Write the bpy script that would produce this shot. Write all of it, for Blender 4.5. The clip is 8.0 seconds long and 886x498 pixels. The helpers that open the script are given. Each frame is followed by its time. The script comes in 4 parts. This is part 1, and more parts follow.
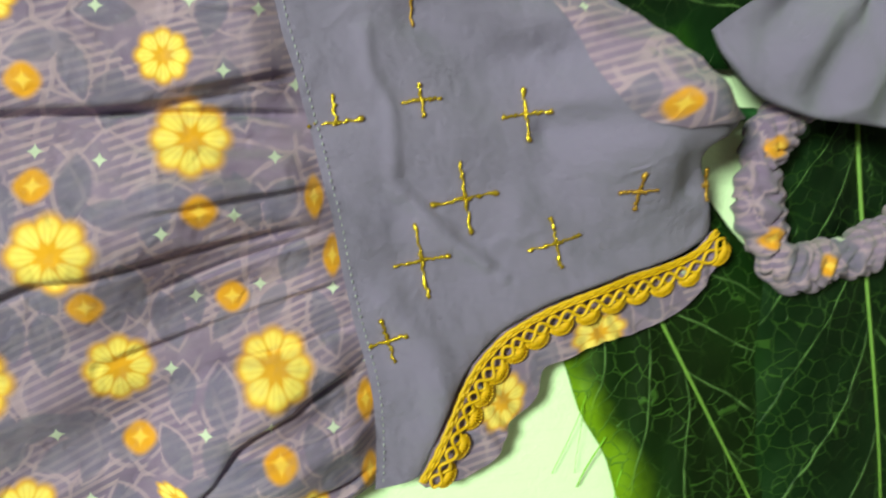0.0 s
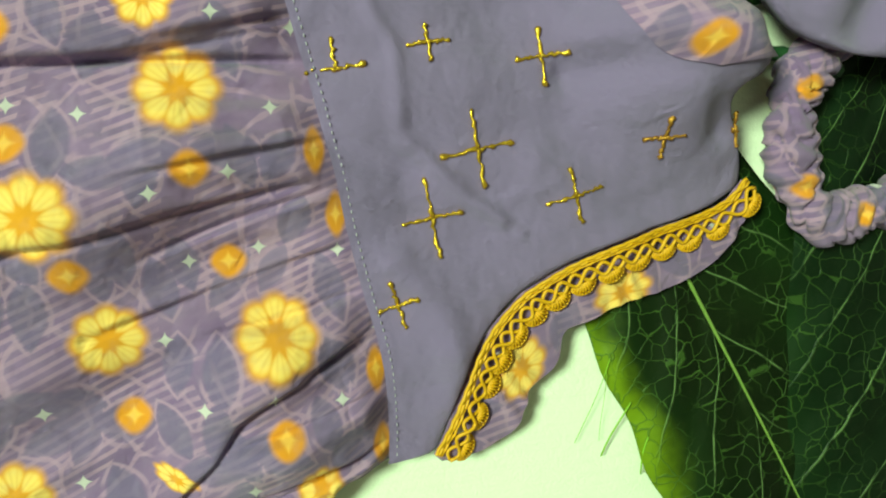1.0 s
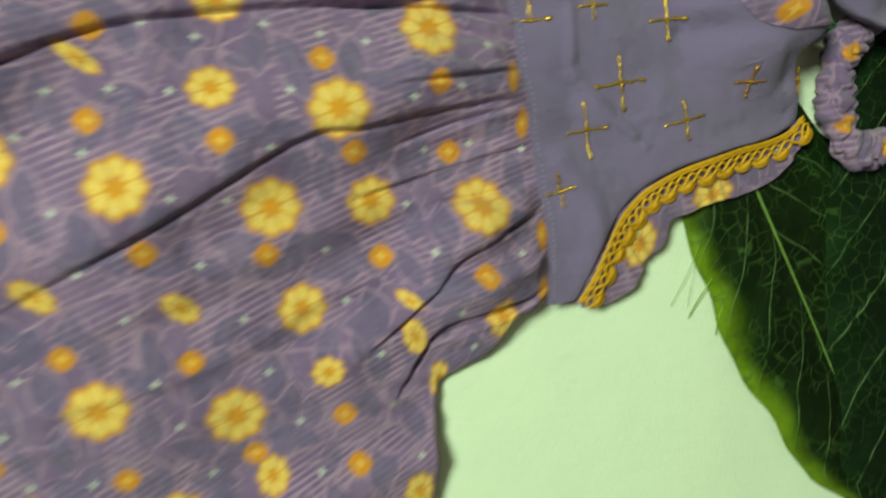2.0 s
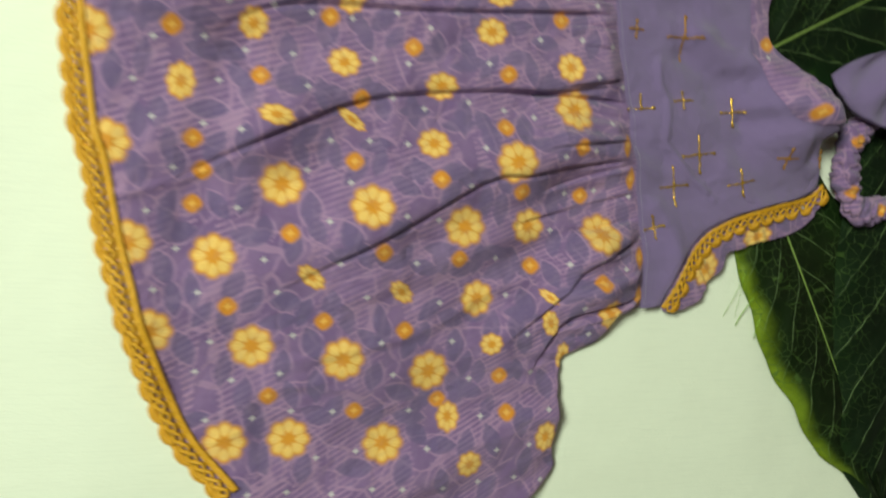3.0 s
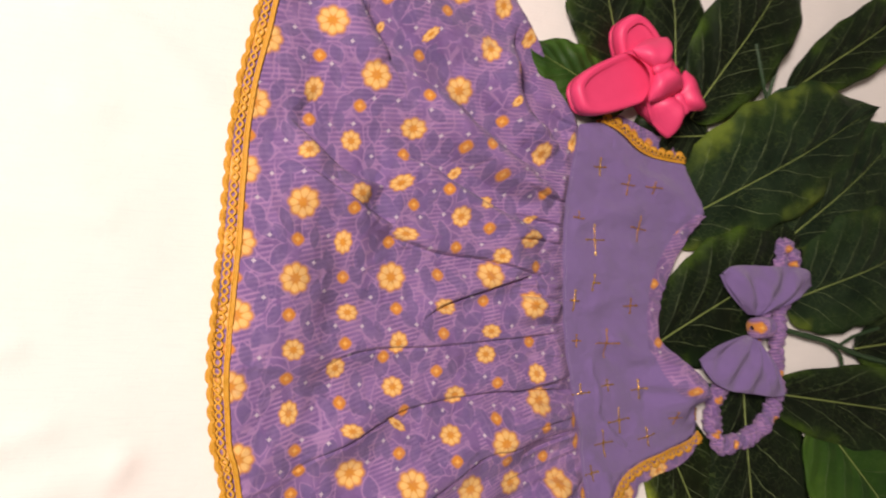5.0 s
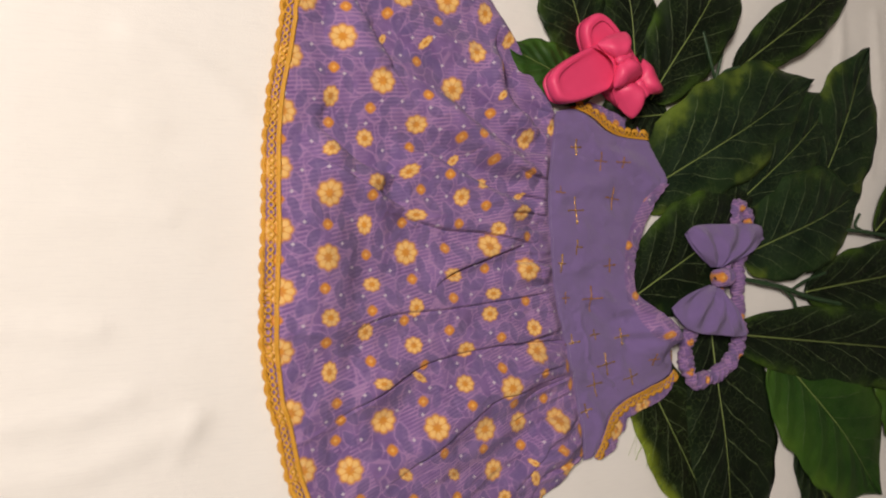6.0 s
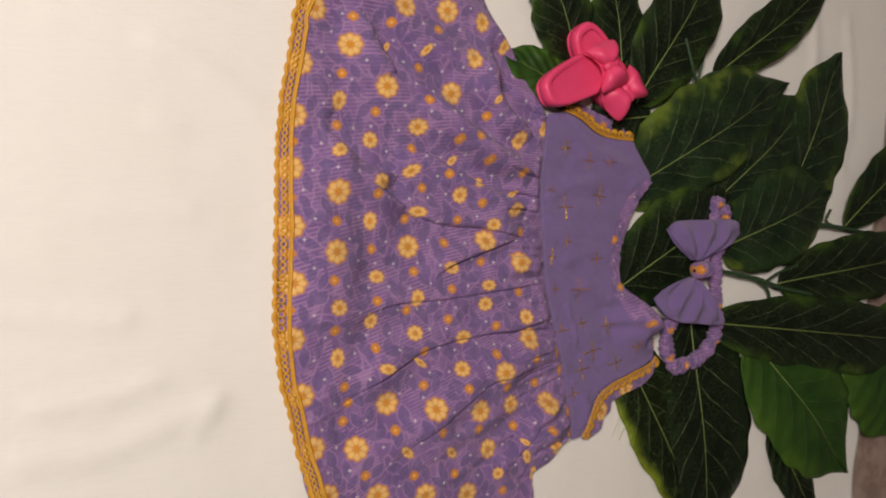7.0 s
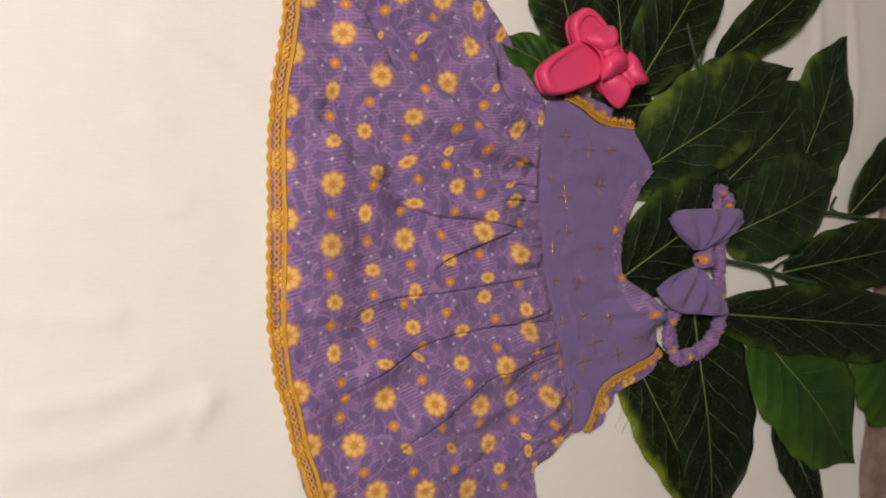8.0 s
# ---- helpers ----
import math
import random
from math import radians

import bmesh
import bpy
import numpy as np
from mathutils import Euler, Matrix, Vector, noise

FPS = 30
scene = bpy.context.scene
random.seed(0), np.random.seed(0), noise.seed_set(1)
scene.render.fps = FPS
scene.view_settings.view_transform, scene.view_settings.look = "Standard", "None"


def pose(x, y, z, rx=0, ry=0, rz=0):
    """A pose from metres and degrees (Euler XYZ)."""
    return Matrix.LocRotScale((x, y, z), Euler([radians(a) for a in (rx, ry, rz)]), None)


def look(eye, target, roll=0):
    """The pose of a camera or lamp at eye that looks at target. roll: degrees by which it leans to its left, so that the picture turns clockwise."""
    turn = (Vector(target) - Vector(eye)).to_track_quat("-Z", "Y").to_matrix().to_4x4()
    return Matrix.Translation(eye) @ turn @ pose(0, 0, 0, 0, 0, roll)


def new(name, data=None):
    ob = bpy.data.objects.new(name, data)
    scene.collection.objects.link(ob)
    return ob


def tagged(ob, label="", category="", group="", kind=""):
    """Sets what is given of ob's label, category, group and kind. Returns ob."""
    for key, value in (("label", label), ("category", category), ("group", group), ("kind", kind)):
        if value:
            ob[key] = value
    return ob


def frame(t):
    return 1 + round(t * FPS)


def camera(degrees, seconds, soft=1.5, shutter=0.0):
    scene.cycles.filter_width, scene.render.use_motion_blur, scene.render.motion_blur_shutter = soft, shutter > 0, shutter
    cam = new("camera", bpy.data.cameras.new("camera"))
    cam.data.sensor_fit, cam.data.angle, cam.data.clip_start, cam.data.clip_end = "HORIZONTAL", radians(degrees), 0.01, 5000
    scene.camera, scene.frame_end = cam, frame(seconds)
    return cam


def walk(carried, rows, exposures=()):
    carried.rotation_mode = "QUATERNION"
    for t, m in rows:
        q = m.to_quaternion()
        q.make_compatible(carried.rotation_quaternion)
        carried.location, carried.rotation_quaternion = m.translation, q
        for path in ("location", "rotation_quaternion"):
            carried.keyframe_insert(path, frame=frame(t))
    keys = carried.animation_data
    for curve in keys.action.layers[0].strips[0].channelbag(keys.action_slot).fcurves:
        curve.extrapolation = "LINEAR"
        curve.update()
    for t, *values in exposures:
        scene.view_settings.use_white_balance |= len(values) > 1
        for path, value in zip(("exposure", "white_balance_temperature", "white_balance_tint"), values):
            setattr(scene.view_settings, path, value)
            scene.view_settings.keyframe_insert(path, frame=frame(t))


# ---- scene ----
cam = camera(60.2, 8.0, soft=2.0, shutter=0.6)
PATH = [
    (0, -0.0616, 0.0102, 0.2203, -6.06, -14.51, -0.50),
    (0.5, -0.0666, 0.0037, 0.2047, -6.69, -14.89, -1.80),
    (1, -0.0619, 0.0035, 0.2041, -7.55, -14.94, -1.99),
    (1.5, -0.0782, -0.0095, 0.2189, -7.77, -14.78, -1.42),
    (2, -0.1425, -0.0222, 0.2742, -7.86, -15.38, 0.27),
    (2.2, -0.1711, -0.0306, 0.2937, -7.26, -16.03, 0.78),
    (3.3, -0.2871, -0.0156, 0.3886, -4.25, -16.24, 4.50),
    (3.5, -0.3227, 0.0146, 0.3984, -2.89, -18.97, 4.82),
    (4, -0.3599, 0.0706, 0.4301, -0.70, -21.36, 4.93),
    (4.5, -0.3804, 0.1021, 0.4588, 0.35, -23.43, 4.32),
    (4.7, -0.3812, 0.1079, 0.4719, 0.38, -24.11, 4.01),
    (5.8, -0.4376, 0.0990, 0.5574, 1.53, -27.15, -0.12),
    (6, -0.4500, 0.0930, 0.5662, 1.77, -27.03, -1.09),
    (6.5, -0.4760, 0.0935, 0.5866, 1.20, -27.10, -1.60),
    (7, -0.4824, 0.1001, 0.6000, 0.57, -28.25, -0.84),
    (7.5, -0.4743, 0.0954, 0.5990, 0.74, -28.72, -1.07),
    (8, -0.4716, 0.1003, 0.5921, 0.29, -27.93, -1.53),
]
EXPOSURES = [(0.0, 0.15, 7050, -84), (1.0, 0.08, 6880, -80), (1.5, -0.13, 6780, -78), (2.2, -0.58, 6420, -67), (3.3, -0.66, 6080, -33), (3.7, -0.73, 6120, -24), (4.0, -0.70, 6180, -14), (4.5, -0.59, 6500, 12), (4.7, -0.57, 6480, 12), (6.0, -0.93, 6270, 3), (6.5, -1.36, 6310, 3), (7.1, -1.09, 6270, 3), (8.0, -1.08, 6250, 2)]
walk(cam, [(t, pose(*row)) for t, *row in PATH], EXPOSURES)

# ---- light ----
world = bpy.data.worlds.new("room_air")
scene.world = world
world.use_nodes = True
world.node_tree.nodes["Background"].inputs[0].default_value = (1.0, 0.93, 0.88, 1)
world.node_tree.nodes["Background"].inputs[1].default_value = 0.05
lamp_data = bpy.data.lights.new("room_lamp", "AREA")
lamp_data.shape, lamp_data.size, lamp_data.energy, lamp_data.color = "DISK", 0.40, 53.5, (1.0, 0.835, 0.78)
lamp = new("room_lamp", lamp_data)
lamp.matrix_world = look((-1.10, 0.40, 1.25), (-0.1, 0.06, 0))


# ---- node helpers ----
class Net:
    """A material and short ways to wire it."""

    def __init__(self, name, rough=0.8, metal=0.0, sheen=0.0):
        self.mat = bpy.data.materials.new(name)
        self.mat.use_nodes = True
        self.tree = self.mat.node_tree
        self.bsdf = self.tree.nodes["Principled BSDF"]
        self.bsdf.inputs["Roughness"].default_value = rough
        self.bsdf.inputs["Metallic"].default_value = metal
        self.bsdf.inputs["Sheen Weight"].default_value = sheen

    def node(self, kind, **props):
        n = self.tree.nodes.new(kind)
        for k, v in props.items():
            setattr(n, k, v)
        return n

    def link(self, a, b):
        if hasattr(a, "is_linked") or hasattr(a, "links"):
            self.tree.links.new(a, b)
        else:
            b.default_value = a

    def m(self, op, a, b=0.0, c=0.0):
        n = self.node("ShaderNodeMath", operation=op)
        for i, v in enumerate((a, b, c)):
            self.link(v, n.inputs[i])
        return n.outputs[0]

    def smooth(self, x, lo, hi):
        """0 below lo, 1 above hi (lo may be the larger)."""
        n = self.node("ShaderNodeMapRange", interpolation_type="SMOOTHSTEP")
        self.link(x, n.inputs[0])
        if lo < hi:
            for i, v in enumerate((lo, hi, 0.0, 1.0)):
                n.inputs[1 + i].default_value = v
        else:
            for i, v in enumerate((hi, lo, 1.0, 0.0)):
                n.inputs[1 + i].default_value = v
        return n.outputs[0]

    def mix(self, fac, a, b):
        n = self.node("ShaderNodeMix", data_type="RGBA")
        self.link(fac, n.inputs[0])
        for v, sock in ((a, n.inputs[6]), (b, n.inputs[7])):
            self.link((*v, 1.0) if isinstance(v, tuple) else v, sock)
        return n.outputs[2]

    def uv(self, name):
        n = self.node("ShaderNodeUVMap")
        n.uv_map = name
        sep = self.node("ShaderNodeSeparateXYZ")
        self.link(n.outputs[0], sep.inputs[0])
        return n.outputs[0], sep.outputs[0], sep.outputs[1]

    def place(self):
        return self.node("ShaderNodeTexCoord").outputs["Object"]

    def scaled(self, vec, scale, rot=0.0):
        n = self.node("ShaderNodeMapping")
        self.link(vec, n.inputs[0])
        n.inputs["Scale"].default_value = scale
        n.inputs["Rotation"].default_value = (0, 0, radians(rot))
        return n.outputs[0]

    def noise(self, vec, scale, detail=3.0, rough=0.55):
        n = self.node("ShaderNodeTexNoise")
        self.link(vec, n.inputs["Vector"])
        n.inputs["Scale"].default_value, n.inputs["Detail"].default_value, n.inputs["Roughness"].default_value = scale, detail, rough
        return n.outputs[0]

    def voronoi(self, vec, scale, feature="F1"):
        n = self.node("ShaderNodeTexVoronoi", feature=feature)
        self.link(vec, n.inputs["Vector"])
        n.inputs["Scale"].default_value = scale
        return n

    def colour(self, c):
        self.link((*c, 1.0) if isinstance(c, tuple) else c, self.bsdf.inputs["Base Color"])

    def bump(self, height, strength, distance):
        n = self.node("ShaderNodeBump")
        n.inputs["Strength"].default_value, n.inputs["Distance"].default_value = strength, distance
        self.link(height, n.inputs["Height"])
        self.link(n.outputs[0], self.bsdf.inputs["Normal"])


def weave(net, vec, pitch):
    """Height of a plain weave with that many threads a metre, with slubs."""
    sep = net.node("ShaderNodeSeparateXYZ")
    net.link(vec, sep.inputs[0])
    a = net.m("SINE", net.m("MULTIPLY", sep.outputs[0], pitch * 6.283))
    b = net.m("SINE", net.m("MULTIPLY", sep.outputs[1], pitch * 6.283))
    return net.m("ADD", net.m("MULTIPLY", net.m("MULTIPLY", a, b), 0.5), net.m("MULTIPLY", net.noise(vec, pitch * 0.25), 1.2))


def cloth_white():
    net = Net("white_cotton", 0.9, 0, 0.1)
    p = net.place()
    c = net.mix(net.noise(p, 6, 4), (0.79, 0.77, 0.70), (0.84, 0.825, 0.77))
    slub = net.noise(net.scaled(p, (40, 900, 1)), 1.0, 2)
    c = net.mix(net.m("MULTIPLY", net.smooth(slub, 0.45, 0.75), 0.25), c, (0.72, 0.70, 0.66))
    net.colour(c)
    net.bump(net.m("ADD", net.noise(p, 900, 2), net.m("MULTIPLY", net.noise(net.scaled(p, (1, 1.6, 1), 20), 26, 4), 5.0)), 0.35, 0.0006)
    return net.mat


def print_cloth():
    """Violet cotton printed with leaves, hatching, yellow blossoms, buds and stars."""
    net = Net("violet_print", 0.85, 0, 0.15)
    vec, _, _ = net.uv("cloth")
    fabric = net.mix(net.smooth(net.noise(vec, 48, 5), 0.32, 0.70), (0.160, 0.087, 0.250), (0.235, 0.133, 0.322))
    warp = net.node("ShaderNodeVectorMath", operation="MULTIPLY_ADD")
    wn = net.node("ShaderNodeTexNoise")
    net.link(vec, wn.inputs["Vector"])
    wn.inputs["Scale"].default_value = 90
    net.link(wn.outputs[1], warp.inputs[0])
    warp.inputs[1].default_value = (0.006, 0.006, 0)
    net.link(vec, warp.inputs[2])
    bent = warp.outputs[0]
    # crescent leaves round every blossom and bud, hatching between them
    _, fx, fy = net.uv("blossom")
    _, bx, by = net.uv("bud")
    sepw = net.node("ShaderNodeSeparateXYZ")
    net.link(wn.outputs[1], sepw.inputs[0])
    wx, wy = net.m("SUBTRACT", sepw.outputs[0], 0.5), net.m("SUBTRACT", sepw.outputs[1], 0.5)

    _, lx, ly = net.uv("foliage")
    lobes = net.m("SUBTRACT", net.m("SUBTRACT", 1.0, net.m("MULTIPLY", lx, lx)), net.m("ABSOLUTE", net.m("ADD", ly, net.m("MULTIPLY", wx, 0.25))))
    leaves = net.smooth(lobes, -0.10, 0.16)
    rim = net.m("MULTIPLY", net.smooth(lobes, -0.42, -0.26), net.smooth(lobes, -0.02, -0.12))
    rim = net.m("MULTIPLY", rim, net.smooth(net.noise(vec, 85, 1), 0.40, 0.50))
    turned = net.node("ShaderNodeSeparateXYZ")
    net.link(net.scaled(vec, (1, 1, 1), -14), turned.inputs[0])
    stripe = net.smooth(net.m("SINE", net.m("MULTIPLY", turned.outputs[1], 2250.0)), -0.05, 0.45)
    cell = net.voronoi(net.scaled(vec, (1, 0.45, 1), -5), 75)
    cellc = net.node("ShaderNodeSeparateColor")
    net.link(cell.outputs["Color"], cellc.inputs[0])
    hatch = net.smooth(net.m("ADD", cellc.outputs[0], net.m("MULTIPLY", net.m("SUBTRACT", net.noise(vec, 140, 2), 0.5), 0.5)), 0.30, 0.34)
    pink = (0.375, 0.215, 0.410)
    worn = net.m("ADD", 0.22, net.m("MULTIPLY", net.smooth(net.noise(vec, 55, 3), 0.30, 0.70), 0.70))
    c = net.mix(net.m("MULTIPLY", net.m("MULTIPLY", hatch, stripe), worn), fabric, pink)
    twig = net.voronoi(bent, 68, "DISTANCE_TO_EDGE")
    twigs = net.m("MULTIPLY", net.smooth(twig.outputs["Distance"], 0.050, 0.024), net.smooth(net.noise(vec, 60, 2), 0.36, 0.50))
    c = net.mix(net.m("MULTIPLY", twigs, 0.62), c, (0.38, 0.22, 0.415))
    c = net.mix(net.m("MULTIPLY", rim, 0.75), c, (0.34, 0.20, 0.39))
    c = net.mix(net.m("MULTIPLY", leaves, net.m("ADD", 0.28, net.m("MULTIPLY", net.noise(vec, 70, 3), 0.70))), c, net.mix(net.noise(vec, 90, 2), (0.112, 0.078, 0.212), (0.146, 0.100, 0.255)))
    # stars
    _, sx, sy = net.uv("star")
    arms = net.m("ADD", net.m("POWER", net.m("ABSOLUTE", sx), 0.6), net.m("POWER", net.m("ABSOLUTE", sy), 0.6))
    c = net.mix(net.smooth(arms, 1.05, 0.85), c, (0.54, 0.47, 0.55))
    # buds
    r = net.m("SQRT", net.m("ADD", net.m("MULTIPLY", bx, bx), net.m("MULTIPLY", by, by)))
    th = net.m("ARCTAN2", by, bx)
    rim = net.m("ADD", 0.86, net.m("MULTIPLY", net.m("COSINE", net.m("MULTIPLY", th, 4.0)), 0.04))
    d = net.m("SUBTRACT", r, rim)
    c = net.mix(net.smooth(d, 0.22, -0.22), c, (0.62, 0.235, 0.022))
    arms = net.m("ADD", net.m("POWER", net.m("ABSOLUTE", bx), 0.7), net.m("POWER", net.m("ABSOLUTE", by), 0.7))
    c = net.mix(net.m("MULTIPLY", net.smooth(arms, 0.80, 0.35), 0.75), c, (0.84, 0.48, 0.11))
    # blossoms
    r = net.m("SQRT", net.m("ADD", net.m("MULTIPLY", fx, fx), net.m("MULTIPLY", fy, fy)))
    th = net.m("ARCTAN2", fy, fx)
    lobe = net.m("ABSOLUTE", net.m("COSINE", net.m("MULTIPLY", th, 4.0)))
    d = net.m("SUBTRACT", r, net.m("ADD", 0.84, net.m("MULTIPLY", lobe, 0.14)))
    c = net.mix(net.smooth(d, 0.20, -0.14), c, (0.66, 0.275, 0.022))
    bulge = net.m("POWER", net.m("DIVIDE", net.m("SUBTRACT", r, 0.58), 0.35), 2.0)
    petal = net.smooth(net.m("ADD", bulge, net.m("MULTIPLY", net.m("SUBTRACT", 1.0, lobe), 0.70)), 1.15, 0.20)
    streak = net.m("ABSOLUTE", net.m("COSINE", net.m("MULTIPLY", th, 12.0)))
    petal = net.m("MULTIPLY", petal, net.m("ADD", 0.72, net.m("MULTIPLY", streak, 0.28)))
    c = net.mix(petal, c, (0.86, 0.56, 0.18))
    fade = net.noise(vec, 220, 3)
    c = net.mix(net.m("MULTIPLY", net.smooth(fade, 0.4, 0.8), 0.16), c, (0.30, 0.22, 0.36))
    net.colour(c)
    ridge = net.m("ABSOLUTE", net.m("SUBTRACT", net.noise(bent, 46, 3), 0.5))
    crumple = net.m("MULTIPLY", net.smooth(ridge, 0.10, 0.0), 2.4)
    relief = net.m("ADD", crumple, net.m("MULTIPLY", net.noise(vec, 100, 4), 6.0))
    # fine gathers along the skirt
    gather = net.m("MULTIPLY", net.noise(net.scaled(vec, (9, 52, 1), 8), 1.0, 2), 15.0)
    net.bump(net.m("ADD", net.m("ADD", net.m("MULTIPLY", weave(net, vec, 2600), 0.6), relief), gather), 0.45, 0.0008)
    return net.mat


def plain_cloth(name, a, b):
    net = Net(name, 0.82, 0, 0.2)
    p = net.place()
    c = net.mix(net.noise(p, 45, 4), a, b)
    net.colour(net.mix(net.m("MULTIPLY", net.noise(p, 700, 2), 0.2), c, (0.20, 0.16, 0.30)))
    bend = net.node("ShaderNodeVectorMath", operation="MULTIPLY_ADD")
    shake = net.node("ShaderNodeTexNoise")
    net.link(p, shake.inputs["Vector"])
    shake.inputs["Scale"].default_value = 35
    net.link(shake.outputs[1], bend.inputs[0])
    bend.inputs[1].default_value = (0.02, 0.02, 0)
    net.link(p, bend.inputs[2])
    ridge = net.m("ABSOLUTE", net.m("SUBTRACT", net.noise(bend.outputs[0], 24, 1), 0.5))
    crumple = net.m("MULTIPLY", net.smooth(ridge, 0.05, 0.0), net.m("MULTIPLY", net.smooth(net.noise(p, 22, 2), 0.45, 0.65), 4.0))
    net.bump(net.m("ADD", net.m("ADD", weave(net, p, 2000), crumple), net.m("MULTIPLY", net.noise(p, 60, 4), 20.0)), 0.5, 0.0006)
    return net.mat


def thread(name, a, b, rough, metal=0.0, scale=900):
    net = Net(name, rough, metal)
    p = net.place()
    net.colour(net.mix(net.noise(p, scale, 2), a, b))
    net.bump(net.noise(p, scale * 2.2, 2), 0.5, 0.0004)
    return net.mat


def leaf_green(name, dark, light, middle, edge, yellow, veins=0.7, rimmed=False):
    """Printed polyester leaf: u runs along the midrib, v across it from -1 to 1."""
    net = Net(name, 0.47)
    net.bsdf.inputs["Specular IOR Level"].default_value = 0.15
    vec, u, v = net.uv("leaf")
    p = net.place()
    av = net.m("ABSOLUTE", v)
    c = net.mix(net.smooth(net.noise(p, 38, 5), 0.3, 0.7), dark, light)
    fine, broad = net.noise(p, 130, 4), net.noise(p, 17, 2)
    out = net.m("ADD", av, net.m("MULTIPLY", net.m("SUBTRACT", net.noise(p, 30, 4), 0.5), 0.9))
    c = net.mix(net.m("MULTIPLY", net.smooth(out, 0.25, 1.0), 0.85), c, middle)
    rim = net.m("ADD", out, net.m("MULTIPLY", net.m("SUBTRACT", fine, 0.5), 0.35))
    patch = net.smooth(v, -0.5, -0.95) if rimmed else net.smooth(broad, 0.42, 0.62)
    c = net.mix(net.m("MULTIPLY", net.m("MULTIPLY", net.smooth(rim, 0.60, 1.05), patch), yellow), c, edge)
    # fine net of veins, then the side veins
    bend = net.node("ShaderNodeVectorMath", operation="MULTIPLY_ADD")
    shake = net.node("ShaderNodeTexNoise")
    net.link(p, shake.inputs["Vector"])
    shake.inputs["Scale"].default_value = 160
    net.link(shake.outputs[1], bend.inputs[0])
    bend.inputs[1].default_value = (0.005, 0.005, 0)
    net.link(p, bend.inputs[2])
    cell = net.voronoi(bend.outputs[0], 170, "DISTANCE_TO_EDGE")
    mesh_line = net.m("MULTIPLY", net.smooth(cell.outputs["Distance"], 0.04, 0.015), net.smooth(net.noise(p, 50, 2), 0.34, 0.58))
    c = net.mix(net.m("MULTIPLY", mesh_line, (0.95 if rimmed else 0.62) * veins), c, (0.075, 0.115, 0.030))
    slant = net.m("SUBTRACT", net.m("MULTIPLY", u, 7.5), net.m("MULTIPLY", net.m("POWER", av, 0.8), 2.1))
    slant = net.m("ADD", slant, net.m("MULTIPLY", net.noise(p, 30, 2), 0.5))
    wave = net.m("ABSOLUTE", net.m("SUBTRACT", net.m("FRACT", slant), 0.5))
    side = net.m("MULTIPLY", net.smooth(wave, 0.028, 0.008), net.smooth(av, 0.98, 0.6))
    c = net.mix(net.m("MULTIPLY", net.m("MULTIPLY", side, net.smooth(fine, 0.30, 0.62)), veins), c, (0.19, 0.25, 0.11))
    net.colour(c)
    relief = net.m("ADD", net.m("MULTIPLY", side, 0.8), net.m("ADD", net.m("MULTIPLY", mesh_line, 0.4), net.m("MULTIPLY", net.noise(p, 90, 3), 0.9)))
    ribs = net.m("MULTIPLY", net.smooth(wave, 0.5, 0.0), 1.6)
    net.bump(net.m("ADD", relief, ribs), 0.6, 0.0014)
    return net.mat


def wood():
    net = Net("brown_wood", 0.55)
    p = net.place()
    grain = net.noise(net.scaled(p, (60, 4, 4)), 1.0, 5)
    blot = net.smooth(net.noise(p, 42, 5), 0.38, 0.66)
    net.colour(net.mix(net.m("MULTIPLY", blot, 0.8), net.mix(grain, (0.20, 0.14, 0.11), (0.30, 0.215, 0.175)), (0.40, 0.30, 0.25)))
    net.bump(grain, 0.3, 0.001)
    return net.mat


def leather():
    net = Net("pink_soft_plastic", 0.5)
    p = net.place()
    net.colour(net.mix(net.noise(p, 50, 3), (0.72, 0.050, 0.150), (0.80, 0.066, 0.185)))
    net.bump(net.noise(p, 420, 3), 0.18, 0.0006)
    return net.mat


def paint(name, a, b):
    net = Net(name, 0.9)
    p = net.place()
    net.colour(net.mix(net.noise(p, 3, 4), a, b))
    net.bump(net.noise(p, 80, 3), 0.2, 0.002)
    return net.mat


WHITE = cloth_white()
PRINT = print_cloth()
VIOLET = plain_cloth("violet_cotton", (0.172, 0.110, 0.288), (0.202, 0.131, 0.330))
GOLD = thread("golden_yarn", (0.52, 0.255, 0.015), (0.68, 0.36, 0.03), 0.55)
FOIL = thread("gold_tinsel", (0.26, 0.11, 0.012), (0.95, 0.62, 0.10), 0.26, 0.8, 1100)
COPPER = thread("tarnished_tinsel", (0.34, 0.15, 0.03), (0.50, 0.26, 0.06), 0.4, 0.7, 1500)
STITCH = thread("lilac_thread", (0.36, 0.30, 0.46), (0.50, 0.44, 0.58), 0.7)
DARK_LEAF = leaf_green("dark_leaf", (0.0042, 0.0078, 0.0036), (0.0085, 0.0145, 0.0066), (0.011, 0.022, 0.008), (0.075, 0.14, 0.014), 0.6)
PLAIN_LEAF = leaf_green("rimless_dark_leaf", (0.0038, 0.0070, 0.0032), (0.0075, 0.0130, 0.0058), (0.009, 0.018, 0.007), (0.040, 0.080, 0.010), 0.12)
MID_LEAF = leaf_green("mid_leaf", (0.006, 0.014, 0.0068), (0.015, 0.029, 0.0135), (0.019, 0.041, 0.012), (0.15, 0.21, 0.027), 0.75)
RIM_LEAF = leaf_green("yellow_rimmed_leaf", (0.0042, 0.0072, 0.0022), (0.0080, 0.0125, 0.0040), (0.012, 0.023, 0.006), (0.17, 0.22, 0.018), 0.95, rimmed=True)
